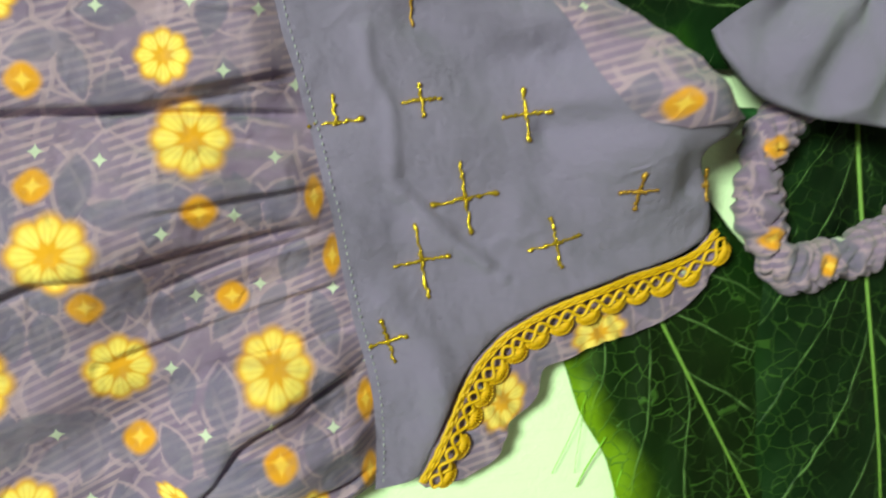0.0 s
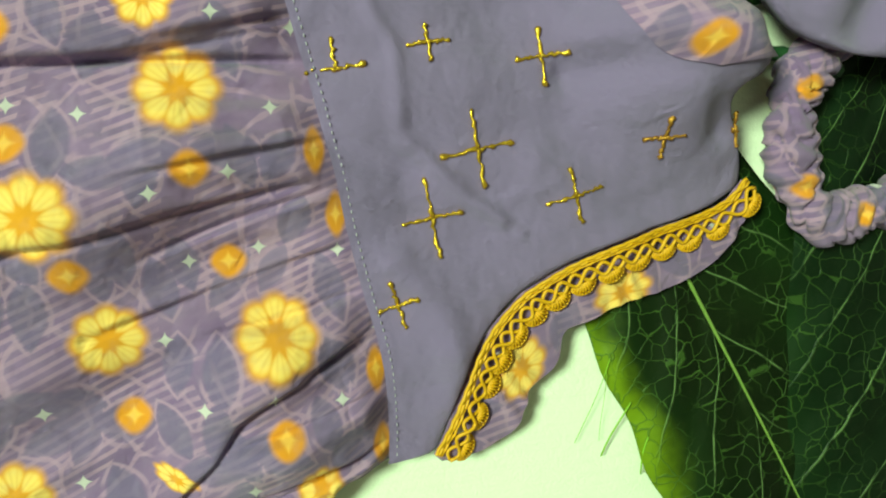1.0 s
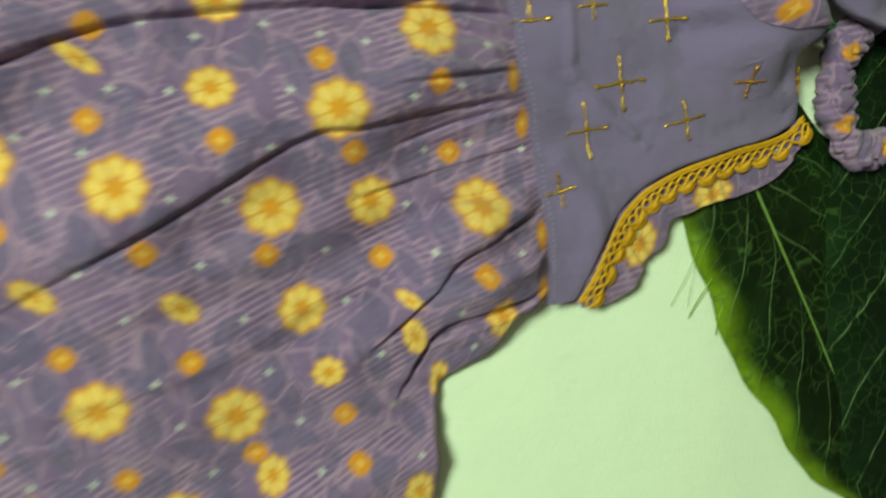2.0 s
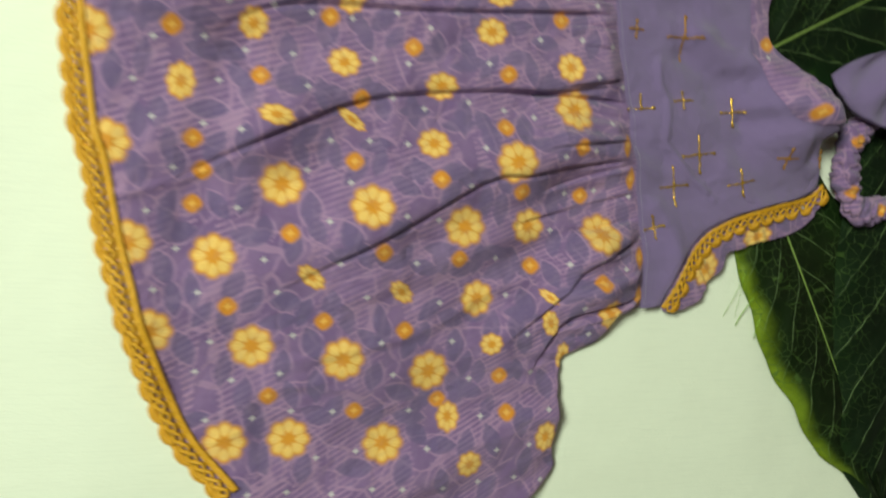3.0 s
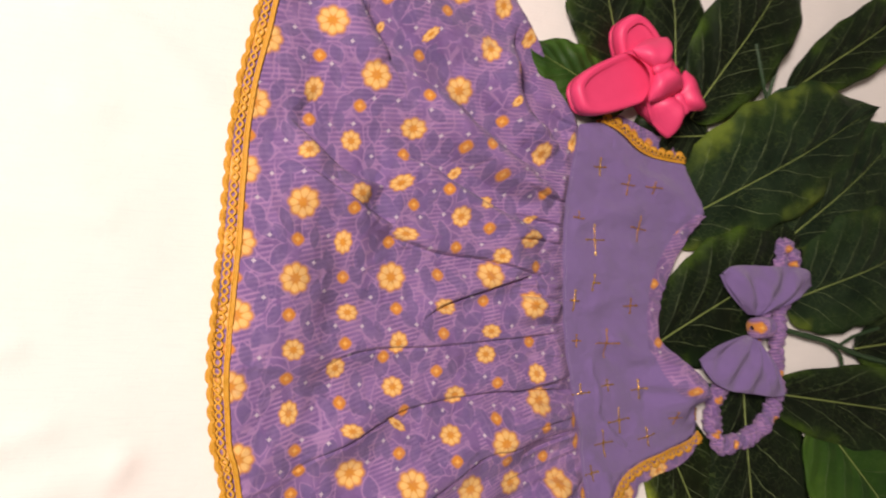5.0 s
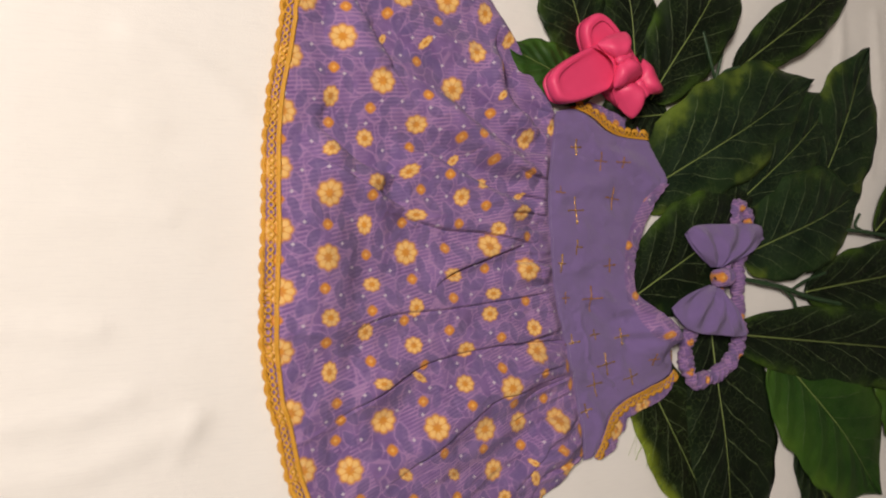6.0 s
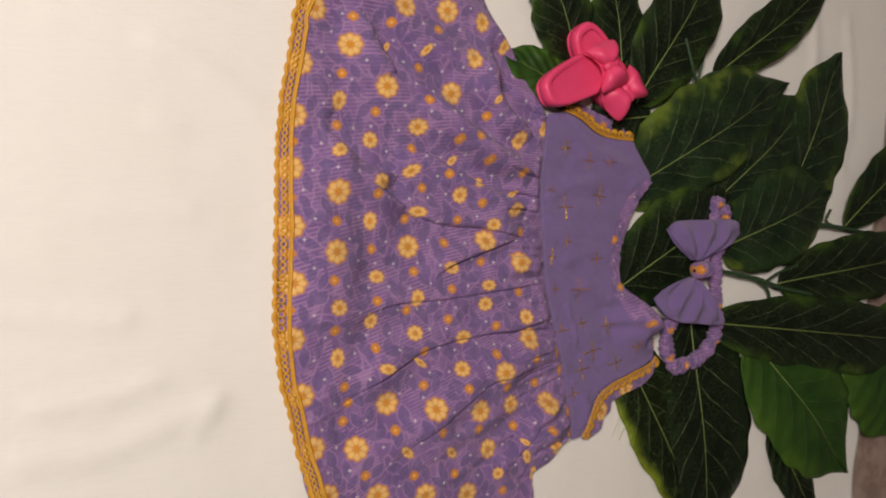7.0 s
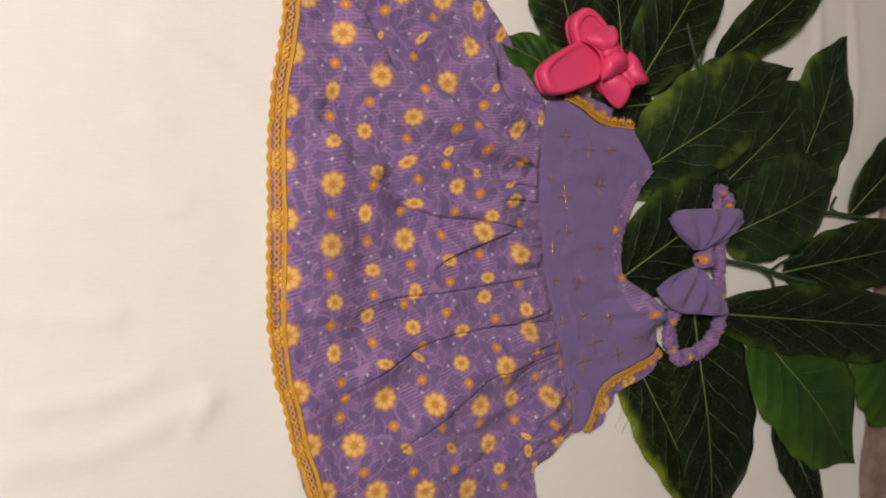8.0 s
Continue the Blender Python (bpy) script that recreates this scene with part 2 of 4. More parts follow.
FRESH_LEAF = leaf_green("fresh_leaf", (0.018, 0.052, 0.009), (0.029, 0.074, 0.011), (0.040, 0.094, 0.012), (0.085, 0.155, 0.018), 0.5, 0.3)
VEIN = thread("pale_vein", (0.15, 0.21, 0.05), (0.24, 0.30, 0.085), 0.5, 0, 300)
STEM = thread("green_stem", (0.018, 0.045, 0.018), (0.035, 0.075, 0.028), 0.5, 0, 200)
FRAY = thread("frayed_thread", (0.20, 0.34, 0.03), (0.34, 0.46, 0.06), 0.7, 0, 400)
PINK = leather()
WOOD = wood()
WALL = paint("wall_paint", (0.55, 0.52, 0.48), (0.62, 0.60, 0.56))


# ---- mesh helpers ----
def part(name, bm, material, parent=None, label="", smooth=True):
    """Links a bmesh or a mesh as one object, under a thing or a part."""
    if isinstance(bm, bmesh.types.BMesh):
        me = bpy.data.meshes.new(name)
        bm.to_mesh(me)
        bm.free()
    else:
        me = bm
    if smooth:
        me.shade_smooth()
    me.materials.append(material)
    ob = new(name, me)
    if parent:
        ob.parent = parent
    if label:
        ob["label"] = label
    return ob


def curve(points, n, closed=False):
    """n points evenly spaced along a smooth line through the given ones."""
    p = np.array(points, float)
    if closed:
        p = np.vstack([p[-1], p, p[0], p[1]])
    else:
        p = np.vstack([2 * p[0] - p[1], p, 2 * p[-1] - p[-2]])
    out = []
    for i in range(1, len(p) - 2):
        t = np.linspace(0, 1, 24, endpoint=False)[:, None]
        a, b, c, d = p[i - 1], p[i], p[i + 1], p[i + 2]
        out.append(0.5 * (2 * b + (c - a) * t + (2 * a - 5 * b + 4 * c - d) * t ** 2 + (3 * b - a - 3 * c + d) * t ** 3))
    out = np.vstack(out + [p[-2][None]])
    s = np.concatenate([[0], np.cumsum(np.linalg.norm(np.diff(out, axis=0), axis=1))])
    want = np.linspace(0, s[-1], n + 1)[:-1] if closed else np.linspace(0, s[-1], n)
    return np.stack([np.interp(want, s, out[:, k]) for k in range(out.shape[1])], 1)


def grid_mesh(name, co, closed_v=False):
    """A mesh from an (n, m, 3) array of points."""
    n, m = co.shape[:2]
    idx = np.arange(n * m).reshape(n, m)
    a = idx[:-1] if closed_v else idx[:-1, :-1]
    if closed_v:
        quads = np.stack([idx[:-1], np.roll(idx, -1, 1)[:-1], np.roll(idx, -1, 1)[1:], idx[1:]], -1)
    else:
        quads = np.stack([idx[:-1, :-1], idx[:-1, 1:], idx[1:, 1:], idx[1:, :-1]], -1)
    me = bpy.data.meshes.new(name)
    me.from_pydata(co.reshape(-1, 3).tolist(), [], quads.reshape(-1, 4).tolist())
    me.update()
    return me


def tube(bm, pts, r, sides=5):
    """A round thread along the points; r is one radius or one for each point."""
    pts = [Vector(p) for p in pts]
    rs = r if hasattr(r, "__len__") else [r] * len(pts)
    rings = []
    for i, p in enumerate(pts):
        d = (pts[min(i + 1, len(pts) - 1)] - pts[max(i - 1, 0)]).normalized()
        up = Vector((0, 0, 1)) if abs(d.z) < 0.9 else Vector((1, 0, 0))
        a = d.cross(up).normalized()
        b = a.cross(d)
        rings.append([bm.verts.new(p + rs[i] * (math.cos(k * 6.2832 / sides) * a + math.sin(k * 6.2832 / sides) * b)) for k in range(sides)])
    for q, w in zip(rings, rings[1:]):
        for k in range(sides):
            bm.faces.new((q[k], q[(k + 1) % sides], w[(k + 1) % sides], w[k]))
    bm.faces.new(rings[0][::-1])
    bm.faces.new(rings[-1])


def foliage(blossoms, buds):
    """Rows of x, y, half length, half breadth and turn for the printed leaves round the blossoms and buds."""
    rng = random.Random(21)
    out = []
    for x, y, a, b, *_ in blossoms:
        for k in range(4):
            ang = math.pi / 4 + k * math.pi / 2 + rng.uniform(-0.35, 0.35)
            far = rng.uniform(0.0160, 0.0185)
            out.append((x + far * math.cos(ang), y + far * math.sin(ang), rng.uniform(0.0075, 0.0095), rng.uniform(0.0036, 0.0048), ang + rng.choice((-1, 1)) * rng.uniform(0.5, 1.3)))
    for x, y, a, b, *_ in buds:
        for side in (-1, 1):
            out.append((x + side * rng.uniform(0.009, 0.012), y + rng.uniform(-0.004, 0.004), rng.uniform(0.0065, 0.0085), rng.uniform(0.0034, 0.0044), math.pi / 2 + rng.uniform(-0.7, 0.7)))
    return out


def print_uv(me, flat, blossoms, buds, stars, fanned=False):
    """Lays the print on a mesh: flat gives each vertex's place on the cloth; blossoms, buds and stars are rows of x, y, half width, half height."""
    loops = np.empty(len(me.loops), np.int32)
    me.loops.foreach_get("vertex_index", loops)
    start, total = np.empty(len(me.polygons), np.int32), np.empty(len(me.polygons), np.int32)
    me.polygons.foreach_get("loop_start", start)
    me.polygons.foreach_get("loop_total", total)
    pts = flat[loops]
    face = np.repeat(np.arange(len(start)), total)
    mid = np.stack([np.bincount(face, pts[:, k]) / total for k in (0, 1)], 1)
    layer = me.uv_layers.new(name="cloth")
    lay = pts.copy()
    if fanned:
        lay[:, 1] = 0.083 + (pts[:, 1] - 0.083) * (0.52 / (0.37 - pts[:, 0])) ** 0.8
    layer.data.foreach_set("uv", lay.astype(np.float32).ravel())
    for name, rows in (("blossom", blossoms), ("bud", buds), ("star", stars), ("foliage", foliage(blossoms, buds))):
        rows = np.array([(*row, 0.0)[:5] for row in rows] or [(9.0, 9.0, 0.01, 0.01, 0.0)])
        best, score = np.zeros(len(mid), int), np.full(len(mid), 1e9)
        for i, (x, y, a, b, turn) in enumerate(rows):
            ex, ey = mid[:, 0] - x, mid[:, 1] - y
            c, s = math.cos(turn), math.sin(turn)
            d = ((ex * c + ey * s) / a) ** 2 + ((ey * c - ex * s) / b) ** 2
            hit = d < score
            best[hit], score[hit] = i, d[hit]
        rows = rows[best][face]
        e = pts - rows[:, :2]
        c, s = np.cos(rows[:, 4]), np.sin(rows[:, 4])
        uv = np.stack([e[:, 0] * c + e[:, 1] * s, e[:, 1] * c - e[:, 0] * s], 1) / rows[:, 2:4]
        layer = me.uv_layers.new(name=name)
        layer.data.foreach_set("uv", uv.astype(np.float32).ravel())


def thing(name, label, category, group="", at=(0, 0, 0)):
    ob = new(name)
    ob.location = at
    ob.empty_display_size = 0.02
    return tagged(ob, label, category, group)


def wobble(x, y, scale, seed=0.0):
    """Smooth uneven height from -1 to 1, from a few crossing waves."""
    out = 0
    for k, (ang, f, ph) in enumerate(((0.3, 1.0, 1.1), (1.4, 1.37, 2.7), (2.3, 0.83, 4.2), (0.9, 1.91, 0.4), (2.9, 2.3, 5.1))):
        out = out + np.sin((x * math.cos(ang + seed) + y * math.sin(ang + seed)) * f * scale + ph * (1 + seed)) / (1 + 0.4 * k)
    return out / 3.0


# ---- the setting ----
def box(name, lo, hi, material, kind="structure", label="", category=""):
    bm = bmesh.new()
    bmesh.ops.create_cube(bm, size=1)
    for v in bm.verts:
        v.co = [(a + b) / 2 + c * (b - a) for a, b, c in zip(lo, hi, v.co)]
    bmesh.ops.bevel(bm, geom=bm.edges[:], offset=0.003, segments=2, affect="EDGES")
    return tagged(part(name, bm, material, smooth=False), label, category, kind=kind)


box("floor", (-2.3, -2.2, -0.80), (2.3, 2.4, -0.75), WOOD, label="plain brown wooden floor of the room", category="floor")
box("ceiling", (-2.3, -2.2, 1.75), (2.3, 2.4, 1.80), WALL, label="plain pale painted ceiling", category="ceiling")
box("wall_north", (-2.3, 2.35, -0.75), (2.3, 2.40, 1.75), WALL, label="plain pale painted wall", category="wall")
box("wall_south", (-2.3, -2.2, -0.75), (2.3, -2.15, 1.75), WALL, label="plain pale painted wall", category="wall")
box("wall_west", (-2.3, -2.15, -0.75), (-2.25, 2.35, 1.75), WALL, label="plain pale painted wall", category="wall")
box("wall_east", (2.25, -2.15, -0.75), (2.3, 2.35, 1.75), WALL, label="plain pale painted wall", category="wall")


def table():
    top = thing("table", "mottled brown wooden table under a white cloth", "table", at=(-0.3, 0.1, -0.75))
    for name, lo, hi in (("tabletop", (-1.0, -0.75, -0.045), (0.95, 0.85, -0.014)), ("leg", (-0.95, -0.7, -0.75), (-0.88, -0.63, -0.046)), ("leg", (0.83, -0.7, -0.75), (0.9, -0.63, -0.046)),
                         ("leg", (-0.95, 0.73, -0.75), (-0.88, 0.8, -0.046)), ("leg", (0.83, 0.73, -0.75), (0.9, 0.8, -0.046))):
        ob = box(name, [a - b for a, b in zip(lo, top.location)], [a - b for a, b in zip(hi, top.location)], WOOD, kind="")
        ob.parent = top


table()


def cloth_edge(y):
    return 0.433 + 0.11 * (y + 0.118) + 0.10 * np.clip(y, 0, 1) ** 0.9 + 0.003 * np.sin(y * 40)


def sheet_height(x, y):
    z = 0.0018 * wobble(x * 0.6, y * 1.3, 9.0) - 0.002 + 0.0016 * wobble(x * 0.5, y * 1.6, 24.0, 0.7) + 0.0004 * wobble(x, y, 70.0, 0.2)
    creases = [([(-0.4027, 0.2590), (-0.3682, 0.2472), (-0.3215, 0.2165)], 0.0042, 0.008), ([(-0.5185, 0.0644), (-0.4674, 0.0557), (-0.4250, 0.0525)], 0.0042, 0.009), ([(-0.4793, -0.0063), (-0.4374, -0.0032), (-0.4043, 0.0057)], 0.0040, 0.008),
               ([(-0.4893, -0.0416), (-0.4379, -0.0423), (-0.3963, -0.0278), (-0.3642, -0.0180)], 0.0045, 0.010), ([(-0.3729, -0.0374), (-0.3566, -0.0111)], 0.003, 0.007), ([(-0.5067, 0.1430), (-0.4397, 0.1321), (-0.3783, 0.1330)], 0.0028, 0.010), ([(-0.4011, 0.2005), (-0.3837, 0.1947)], 0.0025, 0.007),
               ([(0.3307, 0.2770), (0.3589, 0.3278), (0.3602, 0.3972)], 0.005, 0.008), ([(0.4080, 0.1962), (0.4279, 0.2792), (0.4261, 0.3806)], 0.005, 0.007), ([(-0.0027, -0.1156), (0.0715, -0.1352), (0.1190, -0.1392)], 0.003, 0.008), ([(-0.0481, -0.1421), (0.0212, -0.1691), (0.0866, -0.2024)], 0.003, 0.009), ([(0.1139, 0.2909), (0.1724, 0.2733), (0.2443, 0.2700)], 0.003, 0.007)]
    for pts, h, w in creases:
        line = curve(pts, 12)
        d = np.min(np.hypot(x[..., None] - line[:, 0], y[..., None] - line[:, 1]), -1)
        z = z + 0.55 * h * np.exp(-(d / w) ** 2)
    under = np.exp(-(np.clip(np.abs(x + 0.12) - 0.17, 0, 1) / 0.03) ** 2 - (np.clip(np.abs(y - 0.08) - 0.24, 0, 1) / 0.03) ** 2)
    return np.minimum(z, 0.005) * (1 - under) - 0.001


def sheet():
    v = np.linspace(-0.70, 0.80, 260)
    u = np.linspace(0, 1, 240)
    y = np.repeat(v[None], len(u), 0)
    x = -0.95 + u[:, None] * (cloth_edge(y) + 0.95)
    z = sheet_height(x, y)
    top = np.stack([x, y, z], -1)
    rim = top[-1:].copy()
    rim[..., 0] += 0.002
    rim[..., 2] = -0.0138
    me = grid_mesh("sheet", np.concatenate([top, rim]))
    ob = part("white_sheet", me, WHITE)
    return tagged(ob, "creased white cotton sheet spread flat over the table", "sheet")


sheet()

# ---- the dress ----
HEM = curve([(-0.2000, -0.2150), (-0.2420, -0.1760), (-0.2660, -0.1450), (-0.2882, -0.0966), (-0.2939, -0.0676), (-0.2982, -0.0401), (-0.3043, -0.0125), (-0.3081, 0.0147), (-0.3106, 0.0327), (-0.3109, 0.0773), (-0.3104, 0.1219), (-0.3093, 0.1666), (-0.3075, 0.2069), (-0.3026, 0.2342), (-0.2966, 0.2664), (-0.2903, 0.2944), (-0.2840, 0.3044), (-0.2470, 0.3720)], 700)
SEAM = curve([(-0.0280, -0.0831), (-0.0273, -0.0714), (-0.0279, -0.0579), (-0.0298, -0.0462), (-0.0335, -0.0314), (-0.0370, -0.0137), (-0.0397, 0.0019), (-0.0432, 0.0172), (-0.0478, 0.0366), (-0.0510, 0.0480), (-0.0550, 0.0720), (-0.0585, 0.1069), (-0.0598, 0.1494), (-0.0562, 0.1868), (-0.0500, 0.2290)], 700)
SIDE_LOW = curve([(-0.2000, -0.2150), (-0.1400, -0.2280), (-0.0950, -0.1960), (-0.0718, -0.1725), (-0.0730, -0.1624), (-0.0713, -0.1479), (-0.0723, -0.1333), (-0.0723, -0.1190), (-0.0710, -0.1112), (-0.0643, -0.1076), (-0.0544, -0.1034), (-0.0476, -0.0970), (-0.0443, -0.0900), (-0.0372, -0.0867), (-0.0280, -0.0831)], 260)
SIDE_HIGH = curve([(-0.2470, 0.3720), (-0.1800, 0.3920), (-0.1380, 0.3720), (-0.1142, 0.3253), (-0.1035, 0.3075), (-0.0914, 0.2907), (-0.0822, 0.2760), (-0.0729, 0.2626), (-0.0635, 0.2469), (-0.0500, 0.2290)], 260)
# pleats: points, height, breadth
FOLDS = [
    ([(-0.2400, 0.3071), (-0.2291, 0.2874), (-0.2160, 0.2676), (-0.2073, 0.2517)], -0.0050, 0.012),
    ([(-0.1982, 0.2526), (-0.1723, 0.2380), (-0.1556, 0.2245), (-0.1339, 0.2105), (-0.1138, 0.1995), (-0.0920, 0.1861), (-0.0670, 0.1714)], -0.0072, 0.013),
    ([(-0.1087, 0.2975), (-0.1091, 0.2718), (-0.1070, 0.2514), (-0.0962, 0.2342), (-0.0802, 0.2224), (-0.0651, 0.2086)], -0.0075, 0.011),
    ([(-0.2108, 0.1882), (-0.1813, 0.1868), (-0.1619, 0.1789), (-0.1392, 0.1678), (-0.1157, 0.1579), (-0.0914, 0.1477), (-0.0739, 0.1375)], -0.0064, 0.011),
    ([(-0.2808, 0.1763), (-0.2616, 0.1717), (-0.2420, 0.1618), (-0.2166, 0.1493), (-0.1982, 0.1406)], -0.0050, 0.011),
    ([(-0.2168, 0.1350), (-0.1903, 0.1295), (-0.1628, 0.1224), (-0.1282, 0.1200), (-0.0981, 0.1144), (-0.0819, 0.1112)], 0.0066, 0.012),
    ([(-0.1775, 0.0709), (-0.1577, 0.0851), (-0.1285, 0.0962), (-0.1044, 0.1041), (-0.0845, 0.1102)], 0.0062, 0.010),
    ([(-0.0844, 0.1123), (-0.0758, 0.0965), (-0.0698, 0.0763)], 0.0018, 0.006),
    ([(-0.2756, 0.2062), (-0.2565, 0.1913), (-0.2317, 0.1763), (-0.2111, 0.1700)], -0.0046, 0.014),
    ([(-0.2626, 0.0291), (-0.2215, 0.0524), (-0.1555, 0.0576), (-0.0564, 0.0679)], 0.0050, 0.013),
    ([(-0.2828, -0.0430), (-0.2633, -0.0273), (-0.2169, -0.0027), (-0.1788, 0.0143), (-0.1203, 0.0232), (-0.0971, 0.0242), (-0.0767, 0.0273), (-0.0539, 0.0314)], 0.0048, 0.014),
    ([(-0.2283, -0.0834), (-0.1635, -0.0474), (-0.1200, -0.0210), (-0.0989, -0.0173), (-0.0766, -0.0116), (-0.0421, -0.0054)], 0.0040, 0.013),
    ([(-0.1057, -0.1052), (-0.0746, -0.0777), (-0.0643, -0.0639), (-0.0509, -0.0565), (-0.0381, -0.0496), (-0.0305, -0.0471)], 0.0034, 0.009),
    ([(-0.0888, -0.1232), (-0.0726, -0.0933), (-0.0566, -0.0854), (-0.0336, -0.0799)], 0.0036, 0.008),
    ([(-0.2747, 0.2066), (-0.2352, 0.1750), (-0.2053, 0.1669)], -0.0050, 0.014),
]


# broad swells of the gathered cloth: place, height, breadth
SWELLS = [(-0.276, 0.110, 0.0100, 0.034), (-0.274, 0.060, 0.0090, 0.034), (-0.268, 0.160, 0.0050, 0.030), (-0.200, 0.102, -0.0050, 0.030), (-0.107, -0.012, 0.0085, 0.026), (-0.180, -0.036, 0.0060, 0.026), (-0.218, -0.028, -0.0040, 0.018), (-0.120, -0.080, -0.0040, 0.020), (-0.224, -0.005, 0.0080, 0.020), (-0.145, -0.026, 0.0070, 0.018), (-0.172, -0.062, 0.0070, 0.020), (-0.214, -0.056, 0.0050, 0.020), (-0.075, 0.000, 0.0050, 0.020)]
SWELLS += [(-0.057, -0.043, 0.0021, 0.020), (-0.107, -0.011, -0.0026, 0.020), (-0.076, 0.018, 0.0038, 0.020), (-0.080, 0.037, -0.0021, 0.020), (-0.264, 0.149, -0.0023, 0.020), (-0.188, 0.208, -0.0013, 0.020), (-0.151, 0.240, 0.0019, 0.020), (-0.120, -0.080, -0.0022, 0.020), (-0.250, 0.272, 0.0014, 0.020), (-0.197, 0.103, -0.0029, 0.020), (-0.134, -0.042, 0.0042, 0.020), (-0.218, -0.029, -0.0030, 0.020), (-0.161, -0.076, -0.0020, 0.020), (-0.142, -0.117, -0.0024, 0.020), (-0.229, -0.105, -0.0033, 0.020), (-0.073, -0.000, -0.0021, 0.020), (-0.064, -0.025, -0.0031, 0.020), (-0.104, -0.024, 0.0032, 0.020), (-0.088, -0.063, -0.0061, 0.020), (-0.145, -0.021, -0.0019, 0.020), (-0.185, -0.015, -0.0014, 0.020), (-0.059, -0.067, 0.0084, 0.020)]


def gathers():
    """Short tucks that run out from the waist seam."""
    rng = random.Random(12)
    out = []
    for k in range(22):
        i = int((k + rng.uniform(0.2, 0.8)) / 22 * (len(SEAM) - 1))
        x, y = SEAM[i]
        run, lean = rng.uniform(0.022, 0.075), (y - 0.083) * 2.6 + rng.uniform(-0.15, 0.15)
        out.append(([(x - run, y + run * lean), (x - run * 0.5, y + run * 0.5 * lean + rng.uniform(-0.002, 0.002)), (x + 0.001, y)], rng.choice((-1, 1, 1)) * rng.uniform(0.0014, 0.0042), rng.uniform(0.004, 0.0085)))
    return out


def pleats(x, y):
    z = np.zeros_like(x)
    for pts, h, w in FOLDS + gathers():
        turn, h = (-1 if h < 0 else 1), abs(h) * (1.0 if w < 0.0085 else 0.78 if h > 0 else 1.35)
        line = curve(pts, 18)
        best = np.full(x.shape, 1e9)
        sign, along = np.ones(x.shape), np.zeros(x.shape)
        near = (x > line[:, 0].min() - 0.05) & (x < line[:, 0].max() + 0.05) & (y > line[:, 1].min() - 0.05) & (y < line[:, 1].max() + 0.05)
        qx, qy = x[near], y[near]
        nb, ns, na = best[near], sign[near], along[near]
        for i, (a, b) in enumerate(zip(line, line[1:])):
            d = b - a
            t = np.clip(((qx - a[0]) * d[0] + (qy - a[1]) * d[1]) / (d @ d), 0, 1)
            ex, ey = qx - a[0] - t * d[0], qy - a[1] - t * d[1]
            r = np.hypot(ex, ey)
            hit = r < nb
            nb[hit], na[hit] = r[hit], (i + t[hit]) / (len(line) - 1)
            ns[hit] = np.sign(d[0] * ey - d[1] * ex)[hit]
        window = np.clip(np.minimum(na * 3.2, (1.0 - na) * 9.0 + 0.25), 0, 1)
        window = window * window * (3 - 2 * window)
        d = nb * ns * turn
        step = np.clip((d + 0.0004) / 0.0021, 0, 1)
        step = step * step * (3 - 2 * step)
        high = np.exp(-(np.abs(d) / w) ** 1.5) * step
        low = -0.25 * np.exp(-(d / (w * 0.5)) ** 2) * (1 - step)
        wide = np.clip(np.minimum(na * 2.4, (1.0 - na) * 5.0 + 0.1), 0, 1)
        crease = np.exp(-(d / 0.0011) ** 2)
        z[near] += h * (window * (0.52 * (high + low) - 0.50 * crease) + (2.2 if w > 0.0085 else 0.9) * wide * (d / (1.2 * w)) * np.exp(-(d / (1.2 * w)) ** 2))
    return z


def dress_height(x, y):
    """The lay of the skirt over the table, away from its edges."""
    z = 0.009 + 0.0022 * wobble(x, y, 32.0, 0.3) + 0.0014 * wobble(x, y, 95.0, 1.1) + 0.0005 * wobble(x, y, 210.0, 0.4)
    for sx, sy, rise, broad in SWELLS:
        z = z + rise * np.exp(-((x - sx) ** 2 + (y - sy) ** 2) / broad ** 2)
    z = z - 0.0030 * np.exp(-((x + 0.250 - 0.012 * np.sin(y * 17)) / 0.012) ** 2)
    gather = np.clip((x + 0.115) / 0.06, 0, 1)
    z = z + 0.0011 * gather * np.sin(y * 520 + 6 * np.sin(y * 61) + x * 40) * (0.6 + 0.4 * np.sin(y * 87))
    # soft flutes that fan out from the waist
    fan = (y - 0.083) / (0.37 - x)
    near = np.clip((x + 0.30) / 0.25, 0, 1)
    z = z + (0.0009 + 0.0022 * near) * (np.sin(fan * 46 + 1.6 * np.sin(fan * 13 + 1) + 14 * x) + 0.5 * near * np.sin(fan * 95 + 2.0 * np.sin(fan * 21) - 18 * x))
    for turn, scale, seed in ((0.5, 58.0, 0.3), (-0.4, 74.0, 1.9), (1.1, 47.0, 2.6)):
        c, s = math.cos(turn), math.sin(turn)
        fold = wobble(0.45 * (x * c + y * s), y * c - x * s, scale, seed)
        z = z + 0.0011 * np.exp(-(fold / 0.11) ** 2) * np.clip(0.6 + wobble(x, y, 21.0, seed), 0, 1)
    return z + pleats(x, y)


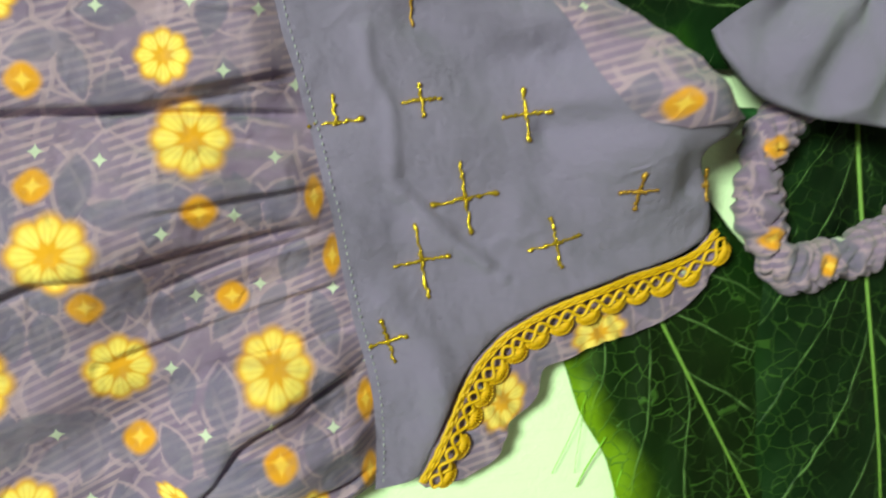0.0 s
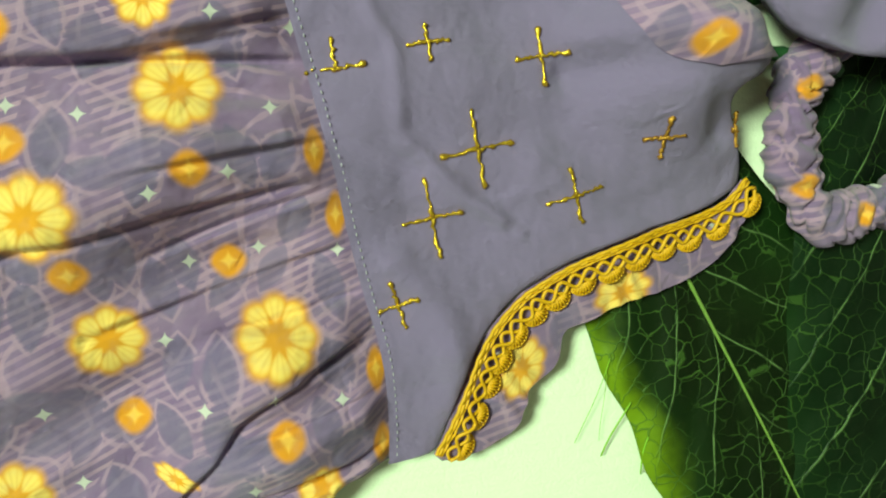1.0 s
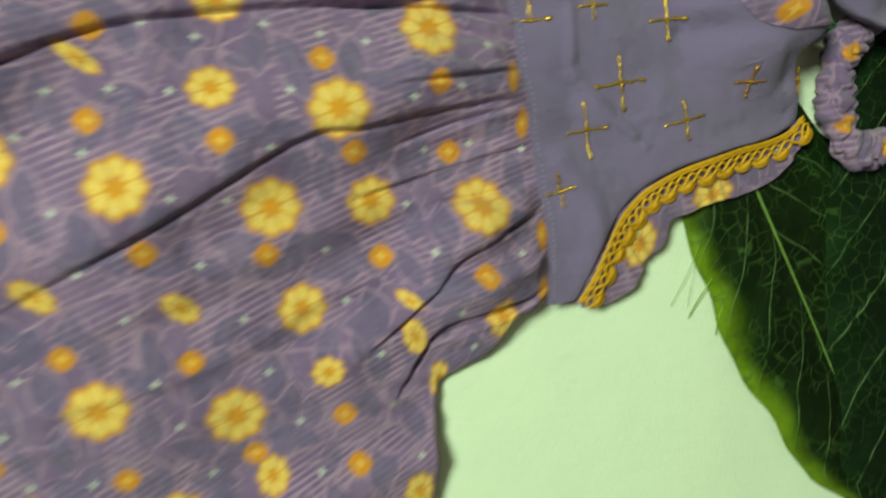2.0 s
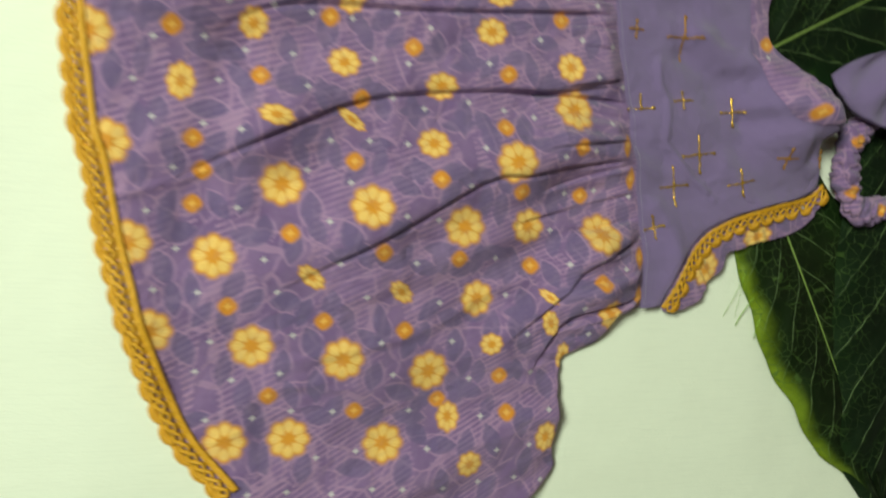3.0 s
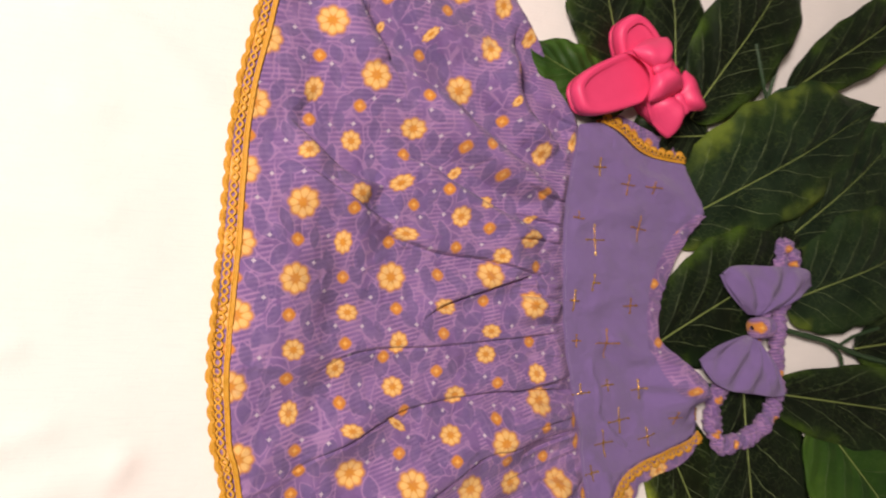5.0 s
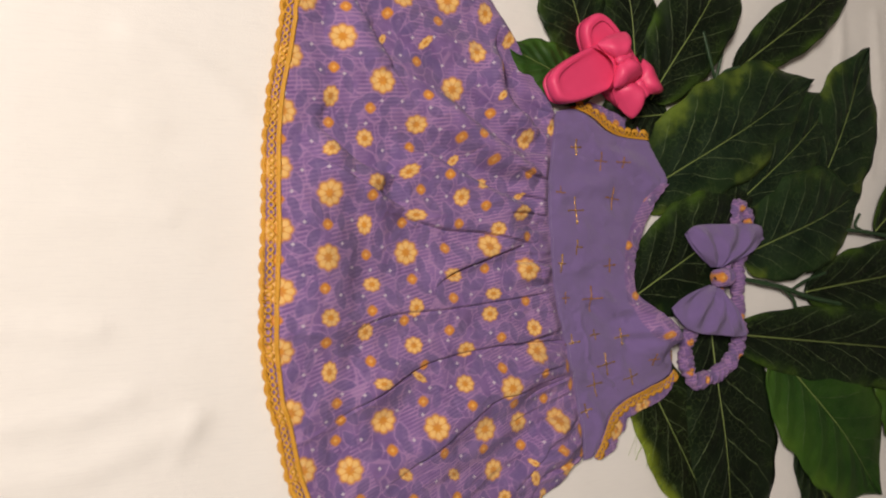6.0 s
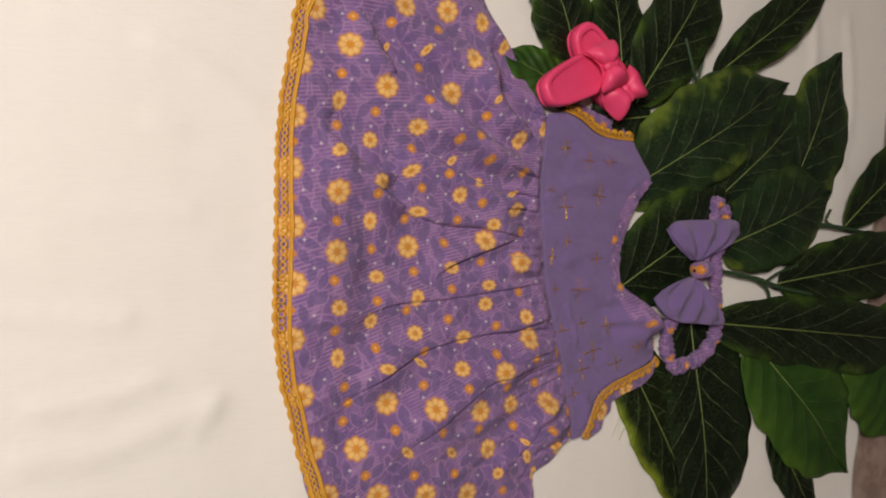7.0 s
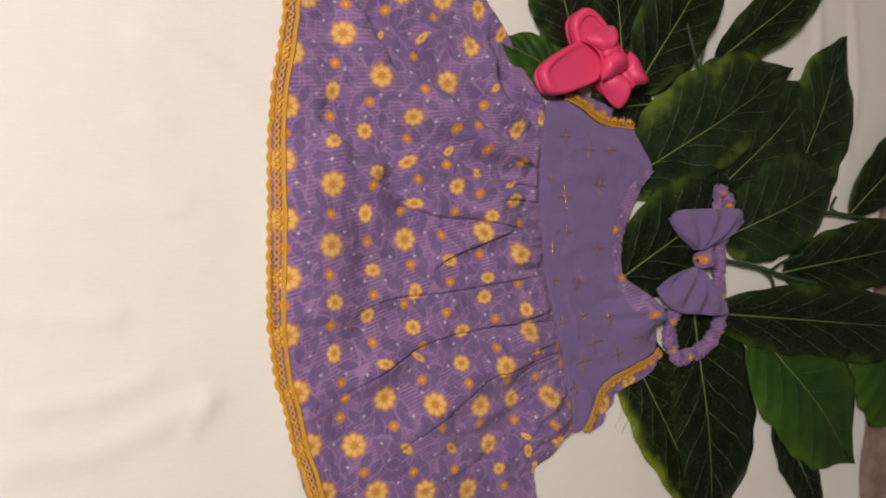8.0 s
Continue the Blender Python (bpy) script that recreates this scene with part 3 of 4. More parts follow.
def skirt_points():
    nu, nv = len(SIDE_LOW), len(HEM)
    u, v = np.linspace(0, 1, nu)[:, None, None], np.linspace(0, 1, nv)[None, :, None]
    p = (1 - u) * HEM[None] + u * (SEAM + np.array((0.003, 0)))[None] + (1 - v) * SIDE_LOW[:, None] + v * SIDE_HIGH[:, None]
    p -= (1 - u) * (1 - v) * HEM[0] + (1 - u) * v * HEM[-1] + u * (1 - v) * SIDE_LOW[-1] + u * v * SIDE_HIGH[-1]
    x, y = p[..., 0], p[..., 1]
    z = dress_height(x, y)
    # the cloth comes down to the table at the hem and the sides
    du, dv = np.linspace(0, 1, nu)[:, None] * 0.25, np.minimum(np.linspace(0, 1, nv), 1 - np.linspace(0, 1, nv))[None] * 0.55
    fall = np.minimum(np.clip(du / 0.010, 0, 1), np.clip(dv / 0.012, 0, 1))
    fall = np.sqrt(np.clip(1 - (1 - fall) ** 2, 0, 1))
    k = np.clip((1 - np.linspace(0, 1, nu))[:, None] * 0.25 / 0.011, 0, 1)
    k = k * k * (3 - 2 * k)
    z = z * k + (0.0058 + 0.12 * (z - 0.009)) * (1 - k)
    z = np.maximum(z, 0.004)
    return np.stack([x, y, 0.0022 + (z - 0.0022) * fall], -1)


# blossoms of the print, row by row from the hem to the waist: place along the row
def blossom_rows():
    whole = [
        [(-0.3029, 0.1216), (-0.3021, 0.0316), (-0.3020, 0.1677), (-0.3019, 0.0763), (-0.2972, 0.2106), (-0.2941, -0.0142), (-0.2916, 0.2530), (-0.2846, -0.0578), (-0.2787, 0.2987)],
        [(-0.2744, -0.0971), (-0.2673, 0.1008), (-0.2639, 0.1493), (-0.2620, 0.3450), (-0.2500, -0.1800), (-0.2497, 0.2717), (-0.2481, -0.0624), (-0.2400, -0.1500), (-0.2295, -0.1039)],
        [(-0.2187, -0.0280), (-0.2181, 0.2397), (-0.2150, 0.3520), (-0.2105, -0.1493), (-0.2100, -0.2050), (-0.1985, 0.3113), (-0.1965, 0.1044), (-0.1872, -0.1093), (-0.1776, -0.0358)],
        [(-0.1720, 0.3520), (-0.1700, -0.2050), (-0.1645, -0.1528), (-0.1573, 0.3122), (-0.1523, 0.2402), (-0.1435, -0.1163), (-0.1300, -0.0435), (-0.1224, 0.1088), (-0.1078, -0.0105)],
        [(-0.0856, 0.0888), (-0.0748, 0.0179), (-0.0554, -0.0442)],
    ]
    # caught in folds: place, half width, half height, turn
    folded = [
        [(-0.2662, 0.0559, 0.0077, 0.0068, -0.26), (-0.2643, 0.0143, 0.0063, 0.0083, 0.00), (-0.2624, 0.1836, 0.0083, 0.0055, 0.52), (-0.2588, 0.2255, 0.0064, 0.0084, -0.35), (-0.2344, 0.0429, 0.0066, 0.0071, -0.35), (-0.2339, 0.1260, 0.0061, 0.0080, 0.00), (-0.2306, 0.1948, 0.0072, 0.0072, 0.00)],
        [(-0.2276, 0.0795, 0.0077, 0.0057, 0.00), (-0.2244, 0.1592, 0.0082, 0.0071, 0.00), (-0.2231, 0.0027, 0.0082, 0.0047, -0.17), (-0.2144, 0.2752, 0.0027, 0.0048, -0.52), (-0.2039, -0.0702, 0.0080, 0.0043, -0.70), (-0.1939, 0.1697, 0.0092, 0.0054, 0.44), (-0.1931, 0.0300, 0.0076, 0.0068, 0.00)],
        [(-0.1914, 0.0601, 0.0065, 0.0078, 0.00), (-0.1895, 0.1346, 0.0093, 0.0049, 0.00), (-0.1881, 0.0042, 0.0082, 0.0029, -0.61), (-0.1877, 0.2078, 0.0093, 0.0073, 0.00), (-0.1784, 0.2755, 0.0033, 0.0074, -0.79), (-0.1603, -0.0765, 0.0074, 0.0044, -0.70), (-0.1556, 0.0855, 0.0091, 0.0055, -0.26)],
        [(-0.1522, 0.1806, 0.0069, 0.0035, 0.70), (-0.1482, -0.0042, 0.0081, 0.0070, 0.00), (-0.1477, 0.1497, 0.0069, 0.0075, 0.00), (-0.1455, 0.0235, 0.0081, 0.0065, 0.00), (-0.1329, 0.2725, 0.0077, 0.0097, 0.00), (-0.1315, -0.1403, 0.0059, 0.0079, 0.00), (-0.1281, 0.1616, 0.0082, 0.0040, 0.44)],
        [(-0.1199, -0.0798, 0.0086, 0.0092, 0.00), (-0.1224, 0.3066, 0.0072, 0.0092, 0.00), (-0.1216, 0.0520, 0.0078, 0.0066, 0.00), (-0.1197, -0.1641, 0.0067, 0.0070, 0.00), (-0.1192, 0.0689, 0.0078, 0.0051, 0.00), (-0.1156, 0.1236, 0.0072, 0.0061, 0.00), (-0.1115, -0.1025, 0.0061, 0.0056, 0.00)],
        [(-0.1107, 0.2365, 0.0030, 0.0046, -0.52), (-0.1073, 0.2623, 0.0055, 0.0083, -0.26), (-0.0968, 0.2882, 0.0050, 0.0078, -0.35), (-0.0954, -0.0420, 0.0088, 0.0090, 0.00), (-0.0921, 0.1375, 0.0093, 0.0067, 0.35), (-0.0889, 0.1522, 0.0062, 0.0026, 0.44), (-0.0821, -0.0777, 0.0063, 0.0026, -0.61)],
        [(-0.0818, 0.2022, 0.0069, 0.0084, 0.00), (-0.0804, 0.0384, 0.0069, 0.0073, 0.00), (-0.0802, -0.0912, 0.0045, 0.0073, 0.35), (-0.0779, -0.1515, 0.0060, 0.0085, 0.00), (-0.0696, -0.1096, 0.0039, 0.0074, 0.00), (-0.0536, 0.2146, 0.0033, 0.0075, 0.00), (-0.0465, -0.0861, 0.0060, 0.0080, 0.00)],
    ]
    return [(x, y, 0.0102, 0.0102, 0.0) for row in whole for x, y in row] + [item for row in folded for item in row]


def bud_rows():
    rows = [
        [(-0.3053, 0.0552), (-0.3039, 0.0995), (-0.3024, 0.1440), (-0.2997, 0.1891), (-0.2703, 0.0778), (-0.2684, 0.0371), (-0.2668, 0.1257), (-0.2602, 0.2053), (-0.2586, -0.0100), (-0.2580, -0.0392)],
        [(-0.2566, 0.2477), (-0.2542, -0.0239), (-0.2466, 0.2956), (-0.2410, -0.0851), (-0.2322, 0.1028), (-0.2311, 0.1485), (-0.2306, 0.0201), (-0.2296, 0.0593), (-0.2275, 0.2180), (-0.2210, -0.1275)],
        [(-0.2144, -0.0503), (-0.2115, 0.2953), (-0.2003, 0.1283), (-0.2003, 0.0501), (-0.1971, -0.0912), (-0.1933, 0.1891), (-0.1916, 0.0829), (-0.1859, -0.0153), (-0.1857, 0.2595), (-0.1843, 0.0138)],
        [(-0.1836, 0.1554), (-0.1802, 0.2309), (-0.1799, -0.1354), (-0.1707, -0.0573), (-0.1668, 0.2945), (-0.1624, 0.1076), (-0.1605, 0.0403), (-0.1601, 0.1681), (-0.1576, -0.0953), (-0.1573, 0.0667)],
        [(-0.1521, 0.1275), (-0.1503, 0.1986), (-0.1457, -0.0212), (-0.1374, -0.1313), (-0.1326, 0.2024), (-0.1319, -0.0596), (-0.1267, 0.1428), (-0.1248, 0.0905), (-0.1194, 0.1818), (-0.1162, 0.2227)],
        [(-0.1124, 0.0062), (-0.1129, 0.0319), (-0.1056, -0.1191), (-0.1019, -0.0248), (-0.1005, -0.1382), (-0.0915, -0.0622), (-0.0859, 0.0616), (-0.0847, 0.1174), (-0.0836, 0.1716), (-0.0730, -0.0008)],
        [(-0.0660, -0.0248), (-0.0548, -0.0692)],
    ]
    small = [(x, y, 0.0049, 0.0048) for row in rows for x, y in row]
    return small + [(-0.0434, 0.0023, 0.003, 0.0064), (-0.0385, -0.0143, 0.003, 0.0064), (-0.0301, -0.0561, 0.003, 0.0064), (-0.0293, -0.0768, 0.003, 0.0064)]


def star_rows(lo, hi, step, keep_off):
    rng = random.Random(5)
    out = []
    nx, ny = int((hi[0] - lo[0]) / step), int((hi[1] - lo[1]) / step)
    for i in range(nx):
        for j in range(ny):
            x, y = lo[0] + (i + 0.5 * (j % 2) + rng.uniform(0.2, 0.5)) * step, lo[1] + (j + rng.uniform(0.2, 0.5)) * step
            if all(math.hypot(x - a, y - b) > r + 0.003 for a, b, r, *_ in keep_off):
                out.append((x, y, 0.0024, 0.0024))
    return out


BLOSSOMS, BUDS = blossom_rows(), bud_rows()
STARS = star_rows((-0.31, -0.22), (-0.02, 0.42), 0.019, BLOSSOMS + BUDS)
dress = thing("baby_dress", "violet sleeveless baby dress with yellow floral print on white sheet", "dress", at=(0, 0, 0))
SKIRT = skirt_points()
skirt_mesh = grid_mesh("skirt", SKIRT)
print_uv(skirt_mesh, SKIRT.reshape(-1, 3)[:, :2], BLOSSOMS, BUDS, STARS, True)
skirt = part("skirt", skirt_mesh, PRINT, dress, "gathered violet cotton skirt printed with yellow blossoms")

# right edge of the bodice: lower armhole, shoulder, neck, shoulder, upper armhole
EDGE = curve([(-0.0280, -0.0831), (-0.0150, -0.0820), (-0.0122, -0.0768), (-0.0095, -0.0705), (-0.0062, -0.0629), (-0.0028, -0.0547), (0.0021, -0.0479), (0.0075, -0.0424), (0.0134, -0.0375), (0.0280, -0.0304), (0.0482, -0.0240), (0.0648, -0.0202), (0.0748, -0.0162), (0.0808, -0.0101), (0.0770, 0.0033), (0.0690, 0.0151),
              (0.0854, 0.0237), (0.0649, 0.0349), (0.0578, 0.0434), (0.0512, 0.0512), (0.0417, 0.0598), (0.0344, 0.0685), (0.0348, 0.0837), (0.0358, 0.0962), (0.0444, 0.1177), (0.0553, 0.1378), (0.0668, 0.1563), (0.0751, 0.1678), (0.0738, 0.1763), (0.0667, 0.1895), (0.0602, 0.2027), (0.0549, 0.2094), (0.0261, 0.2107), (0.0075, 0.2150), (-0.0071, 0.2239), (-0.0214, 0.2299), (-0.0308, 0.2326), (-0.0500, 0.2290)], 420)


def shoulder_rise(x, y):
    """The shoulders stand off the table on the layers below them."""
    low = 0.030 * np.exp(-((x - 0.058) ** 2 + (y - 0.028) ** 2) / 0.024 ** 2)
    return low + 0.007 * np.exp(-((x - 0.0774) ** 2 + (y - 0.1737) ** 2) / 0.022 ** 2)


def bodice_height(x, y):
    z = 0.0088 + 0.0028 * wobble(x, y, 60.0, 0.9) + 0.0016 * wobble(x * 0.6, y, 190.0, 0.2) + 0.0003 * wobble(x, y, 420.0, 0.5)
    for pts, h, w in (([(-0.0189, 0.0031), (-0.0112, -0.0042), (-0.0013, -0.0126), (0.0111, -0.0222)], 0.0010, 0.0017), ([(-0.0288, 0.0468), (-0.0270, 0.0354), (-0.0223, 0.0267), (-0.0214, 0.0079), (-0.0193, 0.0027), (-0.0140, -0.0016), (-0.0066, -0.0103), (0.0055, -0.0184)], 0.0015, 0.0022), ([(0.0258, 0.0202), (0.0448, 0.0225), (0.0598, 0.0180), (0.0683, 0.0052)], -0.0050, 0.0060),
                      ([(0.0301, 0.0278), (0.0491, 0.0310), (0.0689, 0.0216)], 0.0030, 0.007), ([(-0.0460, 0.0117), (-0.0333, 0.0013), (-0.0206, -0.0034)], -0.0026, 0.006), ([(-0.0075, 0.0626), (0.0093, 0.0523), (0.0317, 0.0497)], 0.0040, 0.007), ([(-0.0126, 0.0511), (0.0053, 0.0410), (0.0274, 0.0421)], -0.0030, 0.007),
                      ([(-0.0234, -0.0284), (-0.0106, -0.0455), (-0.0067, -0.0739)], 0.0022, 0.005), ([(-0.0052, 0.1993), (0.0277, 0.1899), (0.0561, 0.1708)], 0.0032, 0.009), ([(-0.0524, 0.1476), (-0.0260, 0.1616), (0.0064, 0.1662)], 0.0024, 0.008), ([(-0.0353, 0.0855), (-0.0084, 0.0994), (0.0191, 0.0988)], 0.0022, 0.008),
                      ([(0.0157, -0.0040), (0.0386, -0.0213), (0.0561, -0.0222)], 0.0020, 0.006)):
        line = curve(pts, 70)
        d = np.full(x.shape, 1e9)
        for a, b in line:
            d = np.minimum(d, (x - a) ** 2 + (y - b) ** 2)
        z = z + h * np.exp(-d / w ** 2)
    return z + shoulder_rise(x, y)


def bodice_points():
    nu = 90
    n = len(EDGE)
    low = SEAM[np.clip(np.linspace(0, len(SEAM) - 1, n).astype(int), 0, len(SEAM) - 1)]
    # seam points taken at the same height as the edge points
    sy = np.clip(EDGE[:, 1], SEAM[0, 1], SEAM[-1, 1])
    low = np.stack([np.interp(sy, SEAM[:, 1], SEAM[:, 0]), sy], 1)
    u = np.linspace(0, 1, nu)[:, None, None]
    p = low[None] * (1 - u) + EDGE[None] * u
    z = bodice_height(p[..., 0], p[..., 1])
    far = np.linalg.norm(EDGE - low, axis=1)[None] * (1 - np.linspace(0, 1, nu)[:, None])
    fall = np.sqrt(np.clip(1 - (1 - np.clip(far / 0.006, 0, 1)) ** 2, 0, 1))
    return np.concatenate([p, (z - 0.0022 * (1 - fall))[..., None]], -1)


BODICE = bodice_points()
bodice = part("bodice", grid_mesh("bodice", BODICE), VIOLET, dress, "plain violet cotton bodice sewn with gold crosses")


def strip(name, inner, outer, height, lift, ruffle, n, m, seed, label, flowers=(), marks=()):
    """A band of printed cloth between two lines."""
    a, b = curve(inner, n), curve(outer, n)
    u = np.linspace(0, 1, m)[None, :, None]
    p = a[:, None] * (1 - u) + b[:, None] * u
    s = np.linspace(0, 1, n)[:, None] * np.ones((1, m))
    arch = np.sin(np.linspace(0.12, 1, m) * math.pi * 0.97)[None]
    shoulders = bodice_height(p[..., 0], p[..., 1]) + 0.0006 if height > 0.009 else height + shoulder_rise(p[..., 0], p[..., 1])
    z = shoulders + lift * arch + ruffle * np.sin(s * 60 + 5 * np.sin(s * 17 + seed)) * np.linspace(0.2, 1, m)[None]
    co = np.concatenate([p, z[..., None]], -1)
    me = grid_mesh(name, co)
    rng = random.Random(seed)
    buds, stars = [], []
    for k in range(3, n - 3, max(4, n // 5)):
        q = p[k, m // 2] + np.array((rng.uniform(-0.003, 0.003), rng.uniform(-0.003, 0.003)))
        if not (flowers or marks):
            buds.append((q[0], q[1], 0.0046, 0.0044))
        r = p[min(k + n // 14, n - 1), m // 3]
        stars.append((r[0], r[1], 0.0022, 0.0022))
    buds += [(x, y, 0.0048, 0.0046) for x, y in marks]
    print_uv(me, co.reshape(-1, 3)[:, :2], flowers, buds, stars)
    return part(name, me, PRINT, dress, label)


strip("neck_band", [(0.0567, 0.0199), (0.0460, 0.0230), (0.0379, 0.0308), (0.0328, 0.0442), (0.0242, 0.0568), (0.0234, 0.0671), (0.0228, 0.0840), (0.0232, 0.1008), (0.0285, 0.1188), (0.0413, 0.1394), (0.0534, 0.1561), (0.0661, 0.1682)],
      [(0.0854, 0.0237), (0.0649, 0.0349), (0.0578, 0.0434), (0.0512, 0.0512), (0.0417, 0.0598), (0.0350, 0.0679), (0.0354, 0.0837), (0.0366, 0.0961), (0.0451, 0.1177), (0.0560, 0.1378), (0.0674, 0.1563), (0.0758, 0.1678)], 0.0094, 0.0009, 0.0007, 260, 12, 3, "printed violet neck facing", marks=[(0.0524, 0.0263), (0.0340, 0.0623), (0.0277, 0.1092), (0.0482, 0.1546)])
strip("armhole_trim", [(-0.0150, -0.0825), (-0.0122, -0.0773), (-0.0095, -0.0710), (-0.0062, -0.0634), (-0.0028, -0.0552), (0.0021, -0.0484), (0.0075, -0.0429), (0.0134, -0.0380), (0.0280, -0.0309), (0.0482, -0.0245), (0.0648, -0.0207), (0.0748, -0.0167), (0.0808, -0.0106)],
      [(-0.0124, -0.0852), (-0.0017, -0.0839), (0.0039, -0.0815), (0.0087, -0.0790), (0.0123, -0.0732), (0.0141, -0.0667), (0.0186, -0.0640), (0.0228, -0.0589), (0.0247, -0.0514), (0.0326, -0.0489), (0.0437, -0.0449), (0.0579, -0.0416), (0.0711, -0.0363), (0.0781, -0.0305), (0.0836, -0.0219)], 0.0072, 0.0012, 0.0005, 200, 10, 8, "printed violet frill at the armhole",
      flowers=[(0.0427, -0.0415, 0.0095, 0.0065, 0.3), (0.0111, -0.0606, 0.0070, 0.0095, -0.4)])
strip("armhole_trim", [(-0.0308, 0.2326), (-0.0214, 0.2299), (-0.0071, 0.2239), (0.0075, 0.2150), (0.0261, 0.2107), (0.0549, 0.2094)],
      [(-0.0318, 0.2352), (-0.0132, 0.2421), (0.0016, 0.2400), (0.0153, 0.2355), (0.0335, 0.2304), (0.0560, 0.2221)], 0.0040, 0.0010, 0.0004, 120, 10, 11, "printed violet frill at the armhole")


def surface(x, y):
    """Height of the dress at a place, from its nearest mesh point."""
    best = None
    for co in (SKIRT, BODICE):
        d = (co[..., 0] - x) ** 2 + (co[..., 1] - y) ** 2
        i = np.unravel_index(np.argmin(d), d.shape)
        if best is None or d[i] < best[0]:
            best = (d[i], co[i][2])
    return best[1]


def lace(name, line, outward, width, pitch, base, label):
    """Crochet lace: two corded rails, a chain of rings and a row of fans."""
    bm = bmesh.new()
    length = float(np.sum(np.linalg.norm(np.diff(np.array(line), axis=0), axis=1)))
    n = int(length / pitch)
    k = 12
    path = curve(line, n * k + 1)
    tang = np.gradient(path, axis=0)
    tang /= np.linalg.norm(tang, axis=1)[:, None]
    norm = np.stack([tang[:, 1], -tang[:, 0]], 1) * outward
    rng = random.Random(len(line))
    thick = (width / 0.0105) ** 0.7 * (1.0 if width > 0.012 else 0.72)

    def at(i, off, z=0.0):
        i = min(max(i, 0), len(path) - 1)
        q = path[i] + norm[i] * off
        return (q[0], q[1], base(q[0], q[1], off / width) + z)

    dense = width > 0.012
    for off, r in ((0.03, 0.0008), (0.10, 0.0007), (0.18, 0.0006)) + (((0.64, 0.0006), (0.71, 0.0006), (0.78, 0.0006)) if dense else ()):
        tube(bm, [at(i, width * off, 0.0004 * math.sin(i * 2.1 + off * 29)) for i in range(0, len(path), 2)], r * thick, 5)
    # two waving cords make a chain of almond-shaped holes
    for sign in (-1, 1):
        tube(bm, [at(i, width * (0.44 + sign * (0.12 if dense else 0.17) * math.sin(i * 2 * math.pi / k)), 0.0004 + sign * 0.0002) for i in range(len(path))], 0.0008 * thick, 5)
    for j in range(n):
        c = j * k + k // 2
        t, m = tang[c], norm[c]
        wob = rng.uniform(0.9, 1.08)
        # a close-set fan of threads beyond the rings
        root = at(c, width * (0.64 if dense else 0.60))
        tipz = at(c, width)[2]
        arc = []
        for a in range(11):
            ang = (a - 5) / 5 * 1.4
            q = t * math.sin(ang) * pitch * (0.50 if dense else 0.46) + m * math.cos(ang) * width * (0.26 if dense else 0.33) * wob
            tip = (root[0] + q[0], root[1] + q[1], (root[2] + tipz) / 2 + rng.uniform(-0.0002, 0.0002))
            foot = t * math.sin(ang) * pitch * (0.40 if dense else 0.20)
            tube(bm, [(root[0] + foot[0], root[1] + foot[1], root[2] + 0.0004), tip], (0.0006 * thick, 0.00068 * thick), 4)
            arc.append(tip)
        tube(bm, arc, 0.00055 * thick, 4)
    return part(name, bm, GOLD, dress, label)


def armhole_height(x, y, o):
    return float(bodice_height(np.array([x]), np.array([y]))[0]) + 0.0013 - 0.0012 * o


def hem_height(x, y, o):
    """Height of the skirt below the lace; past the cloth's edge the lace hangs on to the sheet."""
    d = (SKIRT[:40, :, 0] - x) ** 2 + (SKIRT[:40, :, 1] - y) ** 2
    i = np.unravel_index(np.argmin(d), d.shape)
    return SKIRT[i][2] + 0.0010 if i[0] else 0.0036


hem_line = [(-0.2330, -0.1720), (-0.2565, -0.1430), (-0.2753, -0.0970), (-0.2808, -0.0772), (-0.2862, -0.0584), (-0.2936, -0.0215), (-0.2980, -0.0077), (-0.3009, 0.0148), (-0.3030, 0.0328), (-0.3037, 0.0506), (-0.3028, 0.0861), (-0.3014, 0.1217), (-0.3004, 0.1663), (-0.2996, 0.1887), (-0.2975, 0.2112), (-0.2950, 0.2293), (-0.2896, 0.2568), (-0.2856, 0.2798), (-0.2806, 0.3008), (-0.2397, 0.3720)]
lace("hem_lace", hem_line, -1, 0.0135, 0.0108, hem_height, "golden crochet lace along the hem")
lace("armhole_lace", [(-0.0150, -0.0820), (-0.0122, -0.0768), (-0.0095, -0.0705), (-0.0062, -0.0629), (-0.0028, -0.0547), (0.0021, -0.0479), (0.0075, -0.0424), (0.0134, -0.0375), (0.0280, -0.0304), (0.0482, -0.0240), (0.0648, -0.0202), (0.0748, -0.0162), (0.0808, -0.0101)], 1, 0.0108, 0.0088, armhole_height, "golden crochet lace at the armhole")
lace("armhole_lace", [(-0.0308, 0.2326), (-0.0214, 0.2299), (-0.0071, 0.2239), (0.0075, 0.2150), (0.0261, 0.2107), (0.0549, 0.2094)], -1, 0.0105, 0.0088, armhole_height, "golden crochet lace at the armhole")


def stitches():
    bm = bmesh.new()
    for off, n in ((0.0022, 150),):
        line = curve([tuple(p) for p in SEAM[::20]], n * 2)
        for i in range(0, n * 2 - 1, 2):
            a, b = line[i] + np.array((off, 0)), line[i] * 0.15 + line[i + 1] * 0.85 + np.array((off, 0))
            z = max(surface(a[0] + k, a[1]) for k in (-0.002, 0.0, 0.0015)) + 0.0003
            tube(bm, [(a[0], a[1], z - 0.0002), ((a[0] + b[0]) / 2, (a[1] + b[1]) / 2, z + 0.0001), (b[0], b[1], z - 0.0002)], 0.00017, 4)
    part("stitching", bm, STITCH, dress, "lilac running stitches along the waist")


stitches()


